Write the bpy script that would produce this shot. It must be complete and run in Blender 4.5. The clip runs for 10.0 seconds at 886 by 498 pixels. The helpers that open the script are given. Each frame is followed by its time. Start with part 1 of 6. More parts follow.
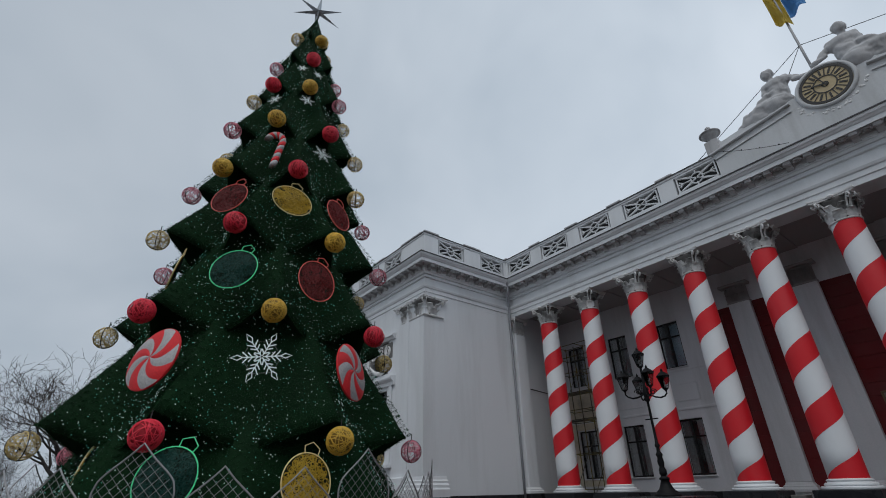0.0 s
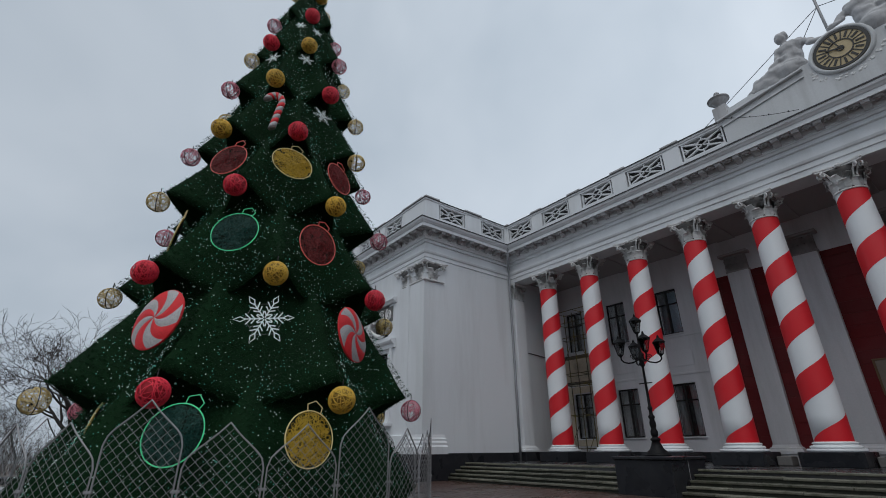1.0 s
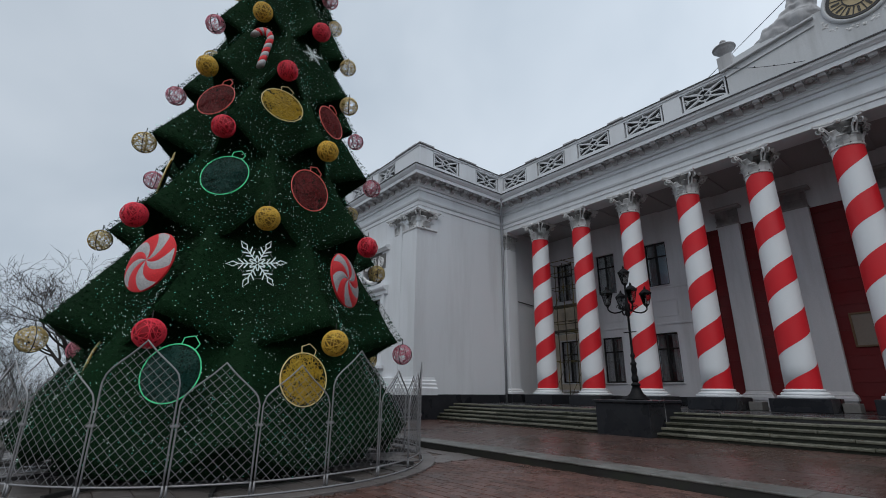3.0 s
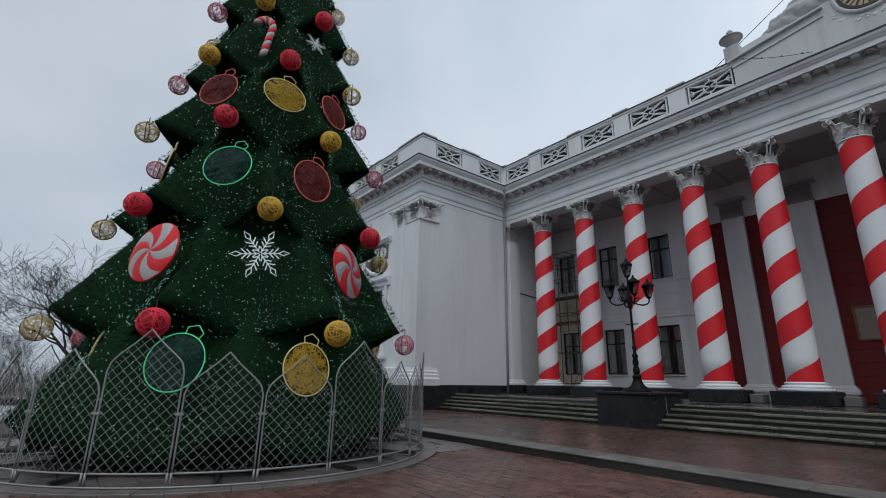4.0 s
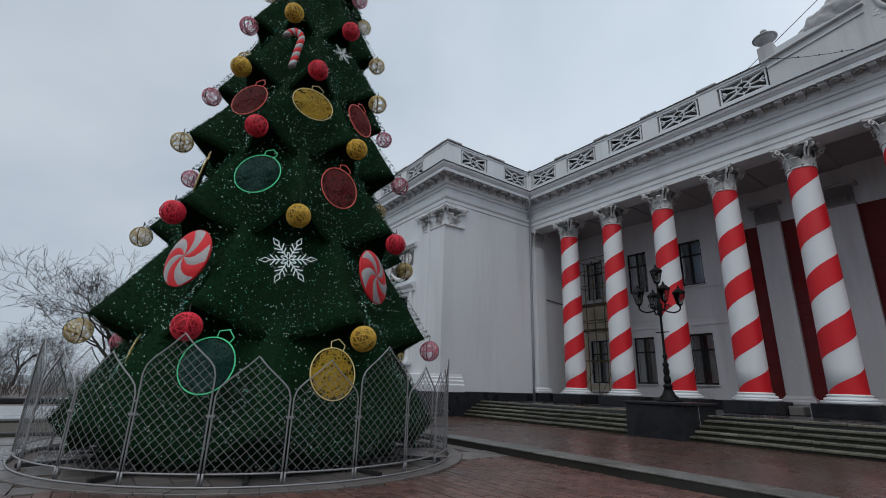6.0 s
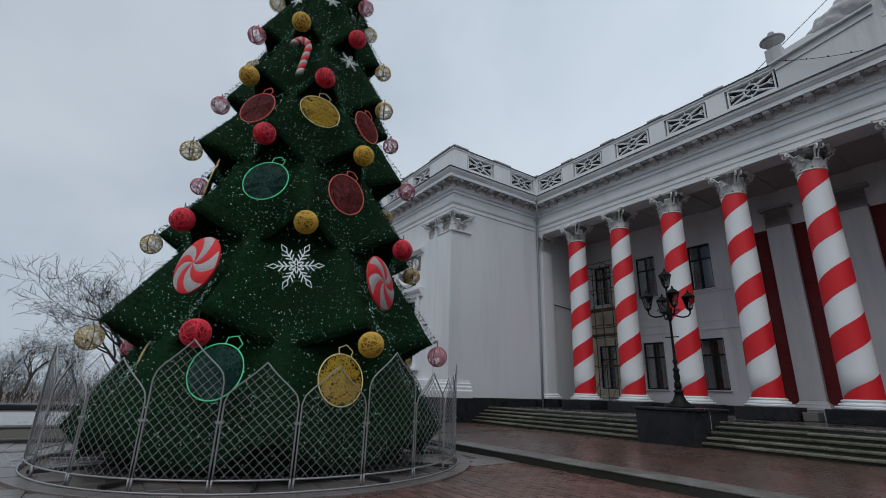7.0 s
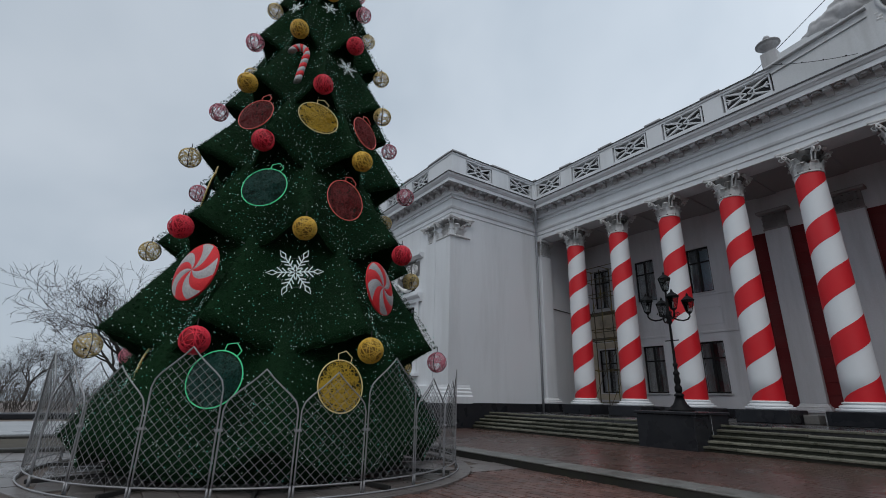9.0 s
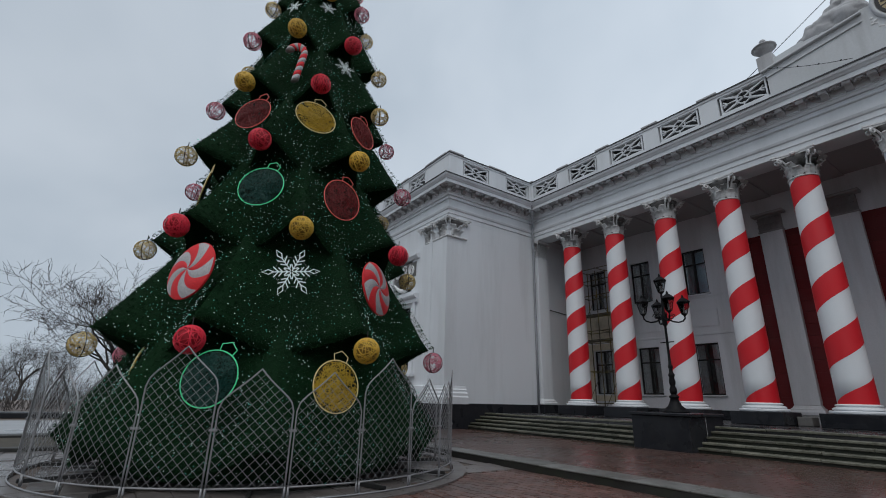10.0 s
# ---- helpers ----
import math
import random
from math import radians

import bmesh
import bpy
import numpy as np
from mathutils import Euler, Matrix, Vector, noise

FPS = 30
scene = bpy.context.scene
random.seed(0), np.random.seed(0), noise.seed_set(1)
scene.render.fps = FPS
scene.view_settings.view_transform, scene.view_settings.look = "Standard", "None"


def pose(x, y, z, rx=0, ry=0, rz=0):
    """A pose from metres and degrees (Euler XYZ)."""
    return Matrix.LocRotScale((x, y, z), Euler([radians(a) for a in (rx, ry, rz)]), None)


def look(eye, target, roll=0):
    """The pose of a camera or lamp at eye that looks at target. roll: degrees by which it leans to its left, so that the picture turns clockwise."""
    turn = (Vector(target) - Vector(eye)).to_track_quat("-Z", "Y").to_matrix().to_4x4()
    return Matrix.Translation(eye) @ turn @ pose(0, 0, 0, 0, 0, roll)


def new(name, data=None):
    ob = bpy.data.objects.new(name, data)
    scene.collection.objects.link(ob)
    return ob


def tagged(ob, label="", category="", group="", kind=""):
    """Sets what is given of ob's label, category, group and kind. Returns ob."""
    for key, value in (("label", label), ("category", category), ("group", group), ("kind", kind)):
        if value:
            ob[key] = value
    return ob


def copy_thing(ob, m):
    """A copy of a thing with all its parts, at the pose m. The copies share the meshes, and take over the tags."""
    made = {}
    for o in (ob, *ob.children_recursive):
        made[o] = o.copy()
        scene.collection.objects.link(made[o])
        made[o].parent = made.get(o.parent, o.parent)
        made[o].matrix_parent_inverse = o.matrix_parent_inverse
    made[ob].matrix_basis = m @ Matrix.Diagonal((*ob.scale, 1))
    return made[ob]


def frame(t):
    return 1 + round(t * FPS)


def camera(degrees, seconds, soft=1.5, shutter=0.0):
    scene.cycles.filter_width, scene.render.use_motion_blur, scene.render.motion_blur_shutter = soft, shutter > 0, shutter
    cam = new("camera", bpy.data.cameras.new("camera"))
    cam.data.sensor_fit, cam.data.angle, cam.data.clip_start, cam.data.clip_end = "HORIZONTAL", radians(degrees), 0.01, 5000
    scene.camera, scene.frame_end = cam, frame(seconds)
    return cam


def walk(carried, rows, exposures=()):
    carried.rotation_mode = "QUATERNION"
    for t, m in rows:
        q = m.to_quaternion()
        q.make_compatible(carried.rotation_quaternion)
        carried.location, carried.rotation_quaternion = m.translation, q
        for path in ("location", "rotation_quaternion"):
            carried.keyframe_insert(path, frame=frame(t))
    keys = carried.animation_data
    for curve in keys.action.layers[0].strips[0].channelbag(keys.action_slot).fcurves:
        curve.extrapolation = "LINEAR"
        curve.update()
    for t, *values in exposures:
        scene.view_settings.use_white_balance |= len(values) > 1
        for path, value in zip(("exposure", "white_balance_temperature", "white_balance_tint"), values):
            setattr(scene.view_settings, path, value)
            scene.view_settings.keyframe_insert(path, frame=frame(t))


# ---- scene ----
# ---- camera: turns on the spot at eye height ----
cam = camera(88.0, 10.0, soft=0.95)
TURNS = [
    (0.0, 27.93, 0.90, 52.20),
    (0.5, 25.71, 0.71, 52.01),
    (1.0, 23.60, 0.23, 52.00),
    (1.5, 21.81, -0.15, 51.77),
    (2.0, 19.94, -0.50, 51.37),
    (2.5, 18.33, -0.49, 51.02),
    (3.0, 17.19, -0.55, 50.77),
    (3.5, 16.42, -0.72, 50.71),
    (4.0, 16.10, -0.93, 50.99),
    (4.5, 16.02, -1.18, 51.62),
    (5.0, 16.10, -1.30, 52.35),
    (5.5, 16.33, -1.58, 53.13),
    (6.0, 16.78, -1.76, 53.99),
    (6.5, 17.14, -1.78, 54.58),
    (7.0, 17.43, -1.67, 54.94),
    (7.5, 17.56, -1.58, 55.05),
    (8.0, 17.58, -1.52, 55.04),
    (8.5, 17.87, -1.41, 54.96),
    (9.0, 18.06, -1.23, 54.95),
    (9.5, 18.05, -1.21, 54.71),
    (10.0, 18.14, -1.45, 54.44),
]
walk(cam, [(t, pose(0, 0, 1.6, 90 + pitch, roll, yaw)) for t, pitch, roll, yaw in TURNS],
     exposures=[(0.0, -0.16), (1.0, -0.10), (2.5, 0.03), (4.5, 0.05), (6.0, 0.03), (8.0, -0.03), (10.0, -0.03)])

# ---- world: heavy winter overcast ----
SUN_UP, SUN_ROUND = radians(56), radians(143)
world = bpy.data.worlds.new("overcast")
scene.world = world
world.use_nodes = True
wn, wl = world.node_tree.nodes, world.node_tree.links
sky = wn.new("ShaderNodeTexSky")
sky.sky_type, sky.sun_disc = "NISHITA", False
sky.sun_elevation, sky.sun_rotation = SUN_UP, SUN_ROUND
coord = wn.new("ShaderNodeTexCoord")
flat = wn.new("ShaderNodeMapping")
flat.inputs["Scale"].default_value = (1.0, 1.0, 1.3)
wl.new(coord.outputs["Generated"], flat.inputs["Vector"])
puff = wn.new("ShaderNodeTexNoise")
puff.inputs["Scale"].default_value, puff.inputs["Detail"].default_value = 1.7, 4.0
puff.inputs["Roughness"].default_value = 0.5
puff.inputs["Distortion"].default_value = 0.4
wl.new(flat.outputs["Vector"], puff.inputs["Vector"])
grey = wn.new("ShaderNodeValToRGB")
grey.color_ramp.elements[0].position, grey.color_ramp.elements[0].color = 0.32, (0.480, 0.565, 0.660, 1)
grey.color_ramp.elements[1].position, grey.color_ramp.elements[1].color = 0.68, (0.675, 0.752, 0.842, 1)
wl.new(puff.outputs["Fac"], grey.inputs["Fac"])
lift = wn.new("ShaderNodeVectorMath")
lift.operation = "SCALE"
lift.inputs["Scale"].default_value = 10.0
wl.new(grey.outputs["Color"], lift.inputs[0])
# the cloud is thinner, and so brighter, over the city hall
parts = wn.new("ShaderNodeVectorMath")
parts.operation = "DOT_PRODUCT"
parts.inputs[1].default_value = (0.5, 0.85, 0.0)
wl.new(coord.outputs["Generated"], parts.inputs[0])
thin = wn.new("ShaderNodeMapRange")
thin.inputs["From Min"].default_value, thin.inputs["From Max"].default_value = -0.5, 0.6
thin.inputs["To Min"].default_value, thin.inputs["To Max"].default_value = 8.3, 10.9
wl.new(parts.outputs["Value"], thin.inputs["Value"])
wl.new(thin.outputs["Result"], lift.inputs["Scale"])
veil = wn.new("ShaderNodeMix")
veil.data_type = "RGBA"
veil.inputs["Factor"].default_value = 0.96
wl.new(sky.outputs["Color"], veil.inputs["A"])
wl.new(lift.outputs["Vector"], veil.inputs["B"])
wl.new(veil.outputs["Result"], wn["Background"].inputs["Color"])
wn["Background"].inputs["Strength"].default_value = 0.1

sun = new("sun", bpy.data.lights.new("sun", "SUN"))
sun.data.energy, sun.data.angle, sun.data.color = 1.0, radians(40), (1.0, 0.97, 0.93)
sun.matrix_world = look((0, 0, 60), (-24, 32, 0))


# ---- materials ----
def surface(name, colour, rough=0.6, metal=0.0, tone=0.12, grain=30.0, patch=0.6, bump=0.15, depth=0.01,
            dirt=None, dirt_amount=0.0, dirt_scale=0.8, rough_var=0.15, vary=0.0, emit=0.0, coat=0.0, streak=False):
    """A painted, stone or metal surface: grain and patches of tone, dirt with its own shape, fine relief."""
    m = bpy.data.materials.new(name)
    m.use_nodes = True
    n, l = m.node_tree.nodes, m.node_tree.links
    b = n["Principled BSDF"]
    geo = n.new("ShaderNodeNewGeometry")
    fine, broad = n.new("ShaderNodeTexNoise"), n.new("ShaderNodeTexNoise")
    fine.inputs["Scale"].default_value, fine.inputs["Detail"].default_value = grain, 3.0
    broad.inputs["Scale"].default_value, broad.inputs["Detail"].default_value = patch, 5.0
    l.new(geo.outputs["Position"], fine.inputs["Vector"])
    l.new(geo.outputs["Position"], broad.inputs["Vector"])
    total = n.new("ShaderNodeMath")
    total.operation = "MULTIPLY_ADD"
    total.inputs[1].default_value = 0.5
    l.new(fine.outputs["Fac"], total.inputs[0])
    half = n.new("ShaderNodeMath")
    half.operation = "MULTIPLY"
    half.inputs[1].default_value = 0.5
    l.new(broad.outputs["Fac"], half.inputs[0])
    l.new(half.outputs[0], total.inputs[2])
    span = n.new("ShaderNodeMapRange")
    span.inputs["From Min"].default_value, span.inputs["From Max"].default_value = 0.25, 0.75
    span.inputs["To Min"].default_value, span.inputs["To Max"].default_value = 1 - tone, 1 + tone
    l.new(total.outputs[0], span.inputs["Value"])
    shade = span.outputs["Result"]
    if vary:
        info = n.new("ShaderNodeObjectInfo")
        spread = n.new("ShaderNodeMapRange")
        spread.inputs["To Min"].default_value, spread.inputs["To Max"].default_value = 1 - vary, 1 + vary
        l.new(info.outputs["Random"], spread.inputs["Value"])
        isl = n.new("ShaderNodeMapRange")
        isl.inputs["To Min"].default_value, isl.inputs["To Max"].default_value = 1 - vary, 1 + vary
        l.new(geo.outputs["Random Per Island"], isl.inputs["Value"])
        both = n.new("ShaderNodeMath")
        both.operation = "MULTIPLY"
        l.new(spread.outputs["Result"], both.inputs[0])
        l.new(isl.outputs["Result"], both.inputs[1])
        third = n.new("ShaderNodeMath")
        third.operation = "MULTIPLY"
        l.new(both.outputs[0], third.inputs[0])
        l.new(shade, third.inputs[1])
        shade = third.outputs[0]
    tint = n.new("ShaderNodeVectorMath")
    tint.operation = "SCALE"
    tint.inputs[0].default_value = colour
    l.new(shade, tint.inputs["Scale"])
    out = tint.outputs["Vector"]
    if dirt:
        spot = n.new("ShaderNodeTexNoise")
        spot.inputs["Scale"].default_value, spot.inputs["Detail"].default_value = dirt_scale, 8.0
        spot.inputs["Roughness"].default_value = 0.65
        if streak:
            pull = n.new("ShaderNodeMapping")
            pull.inputs["Scale"].default_value = (1.0, 1.0, 0.12)
            l.new(geo.outputs["Position"], pull.inputs["Vector"])
            l.new(pull.outputs["Vector"], spot.inputs["Vector"])
        else:
            l.new(geo.outputs["Position"], spot.inputs["Vector"])
        cut = n.new("ShaderNodeMapRange")
        cut.inputs["From Min"].default_value, cut.inputs["From Max"].default_value = 0.48, 0.75
        cut.inputs["To Max"].default_value = dirt_amount
        l.new(spot.outputs["Fac"], cut.inputs["Value"])
        mix = n.new("ShaderNodeMix")
        mix.data_type = "RGBA"
        mix.inputs["B"].default_value = (*dirt, 1)
        l.new(cut.outputs["Result"], mix.inputs["Factor"])
        l.new(out, mix.inputs["A"])
        out = mix.outputs["Result"]
    l.new(out, b.inputs["Base Color"])
    gloss = n.new("ShaderNodeMapRange")
    gloss.inputs["From Min"].default_value, gloss.inputs["From Max"].default_value = 0.3, 0.7
    gloss.inputs["To Min"].default_value, gloss.inputs["To Max"].default_value = max(0.03, rough - rough_var), min(1, rough + rough_var)
    l.new(broad.outputs["Fac"], gloss.inputs["Value"])
    l.new(gloss.outputs["Result"], b.inputs["Roughness"])
    b.inputs["Metallic"].default_value = metal
    b.inputs["Coat Weight"].default_value = coat
    if bump:
        relief = n.new("ShaderNodeBump")
        relief.inputs["Strength"].default_value, relief.inputs["Distance"].default_value = bump, depth
        l.new(total.outputs[0], relief.inputs["Height"])
        l.new(relief.outputs["Normal"], b.inputs["Normal"])
    if emit:
        l.new(out, b.inputs["Emission Color"])
        b.inputs["Emission Strength"].default_value = emit
    return m


PLASTER = surface("white_plaster", (0.69, 0.71, 0.735), 0.8, tone=0.05, grain=18, patch=0.35, bump=0.12, dirt=(0.38, 0.38, 0.38), dirt_amount=0.35, dirt_scale=0.7, streak=True)
ATTIC_PLASTER = surface("weathered_attic_plaster", (0.56, 0.575, 0.59), 0.85, tone=0.08, grain=16, patch=0.5, bump=0.2, dirt=(0.26, 0.26, 0.255), dirt_amount=0.5, dirt_scale=0.9, streak=True)
PORCH = surface("porch_plaster", (0.68, 0.68, 0.71), 0.8, tone=0.07, grain=18, patch=0.5, dirt=(0.27, 0.26, 0.25), dirt_amount=0.4, dirt_scale=0.9, streak=True)
CARVED = surface("carved_plaster", (0.70, 0.70, 0.70), 0.75, tone=0.15, grain=20, bump=0.35, dirt=(0.13, 0.125, 0.12), dirt_amount=0.42, dirt_scale=5.0)
STONE = surface("weathered_stone", (0.44, 0.44, 0.45), 0.85, tone=0.12, grain=22, bump=0.3, dirt=(0.16, 0.16, 0.16), dirt_amount=0.6, dirt_scale=1.8, streak=True)
# dark grey that puts shade into capital gaps and panel grounds; also block stone
SHADE_AND_STONE_GREY = surface("sooty_plaster", (0.15, 0.145, 0.14), 0.85, tone=0.3, grain=14, bump=0.3)
# darker grey: porch shade put into the ceiling and the pilaster capitals
PORCH_SHADE = surface("porch_ceiling_paint", (0.36, 0.34, 0.34), 0.85, tone=0.08, grain=12, patch=0.5)
LEAD = surface("roof_sheet", (0.045, 0.045, 0.048), 0.7, tone=0.35, grain=8, metal=0.0)
WRAP_RED = surface("red_ribbon_cloth", (0.62, 0.009, 0.018), 0.55, tone=0.07, grain=40, patch=0.8, bump=0.08)
WRAP_WHITE = surface("white_wrap_cloth", (0.71, 0.735, 0.76), 0.5, tone=0.04, grain=40, patch=0.8, bump=0.08)
GRANITE = surface("dark_granite", (0.018, 0.019, 0.023), 0.34, tone=0.35, grain=60, patch=1.2, bump=0.1, dirt=(0.06, 0.06, 0.06), dirt_amount=0.4, dirt_scale=1.5)
STEP = surface("mossy_step_stone", (0.125, 0.122, 0.096), 0.42, tone=0.5, grain=14, patch=1.6, bump=0.4, dirt=(0.020, 0.026, 0.008), dirt_amount=1.0, dirt_scale=2.1, vary=0.3)
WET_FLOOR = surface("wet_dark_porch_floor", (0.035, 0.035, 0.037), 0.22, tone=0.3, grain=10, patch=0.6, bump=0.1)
# riser moss taken near black, so the shadow under the nosings is in it
MOSS_AND_SHADE = surface("mossy_riser", (0.013, 0.015, 0.009), 0.8, tone=0.5, grain=12, patch=1.4, bump=0.5)
KERB = surface("kerb_stone", (0.14, 0.138, 0.13), 0.45, tone=0.35, grain=20, patch=1.6, bump=0.4, dirt=(0.045, 0.047, 0.036), dirt_amount=0.9, dirt_scale=2.5, vary=0.12)
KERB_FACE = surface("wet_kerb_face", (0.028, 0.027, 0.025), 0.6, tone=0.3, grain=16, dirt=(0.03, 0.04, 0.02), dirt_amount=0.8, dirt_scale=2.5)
PAVER = surface("wet_clinker_paver", (0.135, 0.070, 0.056), 0.36, tone=0.18, grain=26, patch=0.5, bump=0.35, rough_var=0.18, vary=0.34, dirt=(0.060, 0.050, 0.046), dirt_amount=0.85, dirt_scale=0.55)
SLAB = surface("wet_paving_slab", (0.145, 0.128, 0.122), 0.33, tone=0.15, grain=24, patch=0.4, bump=0.25, rough_var=0.14, vary=0.12, dirt=(0.075, 0.068, 0.064), dirt_amount=0.6, dirt_scale=0.7)
TERRACE = surface("wet_terrace_tile", (0.082, 0.045, 0.036), 0.28, tone=0.14, grain=24, patch=0.35, bump=0.2, rough_var=0.13, vary=0.12, dirt=(0.06, 0.052, 0.05), dirt_amount=0.7, dirt_scale=0.6)
JOINT = surface("damp_sand_joint", (0.12, 0.088, 0.07), 0.55, tone=0.25, grain=50, patch=0.8, bump=0.4)
ASPHALT = surface("wet_asphalt", (0.055, 0.055, 0.058), 0.24, tone=0.25, grain=40, patch=0.15, rough_var=0.14, bump=0.3)
# far wet paving; its reflection of the sky is put into the pale colour
SKY_SHEEN_PAVING = surface("pale_paving", (0.32, 0.33, 0.34), 0.4, tone=0.12, grain=10, patch=0.3)
SEA = surface("winter_sea", (0.16, 0.19, 0.20), 0.18, tone=0.1, grain=0.6, patch=0.05, bump=0.2, depth=0.05, rough_var=0.06)
SOIL = surface("winter_soil", (0.055, 0.045, 0.03), 0.9, tone=0.4, grain=8, patch=0.5, bump=0.6)
RED_WALL = surface("oxblood_cladding", (0.135, 0.008, 0.010), 0.8, tone=0.18, grain=20, patch=0.7, vary=0.08)
IRON = surface("black_iron", (0.005, 0.005, 0.006), 0.55, tone=0.3, grain=40, metal=0.0, bump=0.15)
FENCE = surface("grey_fence_paint", (0.29, 0.29, 0.30), 0.45, tone=0.12, grain=50, metal=0.3)
BEAM = surface("dark_steel", (0.05, 0.05, 0.05), 0.5, tone=0.2, grain=30, metal=0.5)
SCAFFOLD = surface("scaffold_tube", (0.10, 0.085, 0.06), 0.5, tone=0.3, grain=20, metal=0.5, dirt=(0.42, 0.33, 0.06), dirt_amount=0.95, dirt_scale=1.2)
OLD_WALL = surface("bare_beige_render", (0.62, 0.55, 0.44), 0.85, tone=0.15, grain=14, patch=0.7, bump=0.3, dirt=(0.16, 0.14, 0.12), dirt_amount=0.6, dirt_scale=1.0)
DARK_FRAME = surface("dark_window_paint", (0.022, 0.021, 0.021), 0.5, tone=0.2, grain=30)
CURTAIN = surface("grey_curtain", (0.74, 0.74, 0.75), 0.9, tone=0.2, grain=8, patch=2.0)
PANE_REFLECTION = surface("pale_blind", (0.55, 0.66, 0.74), 0.7, tone=0.08, grain=8)
# the rooms' lack of light is put into this wall colour
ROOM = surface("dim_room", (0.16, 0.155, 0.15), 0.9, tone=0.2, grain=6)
BARK = surface("wet_bark", (0.035, 0.030, 0.027), 0.85, tone=0.35, grain=18, patch=2.0, bump=0.6)
TWIG = surface("bare_twig", (0.034, 0.029, 0.028), 0.85, tone=0.3, grain=18)
SHRUB = surface("bare_shrub_twig", (0.055, 0.047, 0.043), 0.85, tone=0.3, grain=10)
FIR_SKIN = surface("fir_backing", (0.006, 0.024, 0.009), 0.95, tone=0.4, grain=9, patch=0.8, bump=0.8, depth=0.03)
NEEDLE = surface("fir_tinsel", (0.010, 0.056, 0.018), 0.6, tone=0.35, grain=3, patch=0.7, bump=0, vary=0.45)
LED = surface("led_bulb", (0.62, 0.80, 0.74), 0.3, tone=0.1, grain=2, patch=0.5, bump=0, vary=0.4, emit=0.32)
LED_TEAL = surface("led_bulb_teal", (0.10, 0.44, 0.34), 0.3, tone=0.1, grain=2, bump=0, vary=0.3, emit=0.6)
RED_NET = surface("red_net", (0.82, 0.03, 0.065), 0.45, tone=0.15, grain=30, bump=0.1)
GOLD_NET = surface("gold_net", (0.74, 0.47, 0.06), 0.42, tone=0.2, grain=30, metal=0.1, bump=0.1)
PALE_NET = surface("pale_gold_net", (0.60, 0.45, 0.17), 0.42, tone=0.2, grain=30, metal=0.1, bump=0.1)
ROSE_NET = surface("rose_net", (0.66, 0.20, 0.27), 0.45, tone=0.2, grain=30, bump=0.1)
GLINT = surface("white_net_thread", (0.75, 0.72, 0.68), 0.4, tone=0.1, grain=30)
NET_BACK = surface("dark_net_backing", (0.012, 0.022, 0.012), 0.8, tone=0.3, grain=20)
RED_PLATE = surface("dark_red_net", (0.165, 0.014, 0.014), 0.6, tone=0.3, grain=25)
GOLD_PLATE = surface("yellow_net", (0.50, 0.33, 0.02), 0.5, tone=0.25, grain=25)
TEAL_PLATE = surface("teal_net", (0.003, 0.060, 0.045), 0.6, tone=0.3, grain=25)
RED_ROPE = surface("red_light_rope", (0.62, 0.10, 0.08), 0.4, tone=0.1, grain=20, emit=0.15)
GOLD_ROPE = surface("pale_light_rope", (0.62, 0.52, 0.25), 0.4, tone=0.1, grain=20, emit=0.12)
GREEN_ROPE = surface("green_light_rope", (0.06, 0.60, 0.26), 0.4, tone=0.1, grain=20, emit=0.25)
WHITE_ROPE = surface("white_light_rope", (0.76, 0.86, 0.86), 0.4, tone=0.08, grain=20, emit=0.12)
CANDY_RED = surface("candy_red_tinsel", (0.62, 0.014, 0.02), 0.6, tone=0.3, grain=35, bump=0.4)
CANDY_GREY = surface("candy_silver_tinsel", (0.36, 0.355, 0.36), 0.5, tone=0.6, grain=38, bump=0.4)
STAR = surface("star_foil", (0.30, 0.33, 0.36), 0.35, metal=0.6, tone=0.2, grain=12)
DIAL = surface("clock_dial", (0.45, 0.36, 0.21), 0.5, tone=0.1, grain=12)
BLACK = surface("black_enamel", (0.02, 0.019, 0.018), 0.4, tone=0.2, grain=12)
BLUE_CLOTH = surface("blue_flag_cloth", (0.10, 0.28, 0.55), 0.8, tone=0.1, grain=20)
YELLOW_CLOTH = surface("yellow_flag_cloth", (0.56, 0.42, 0.07), 0.8, tone=0.1, grain=20)
PLAQUE = surface("cream_notice", (0.22, 0.18, 0.15), 0.6, tone=0.1, grain=10)
BRASS = surface("dull_brass", (0.16, 0.10, 0.055), 0.5, metal=0.4, tone=0.2, grain=20)
PIPE = surface("zinc_pipe", (0.34, 0.35, 0.37), 0.42, metal=0.35, tone=0.15, grain=12)
FARWALL = surface("far_render", (0.30, 0.30, 0.31), 0.8, tone=0.1, grain=3)


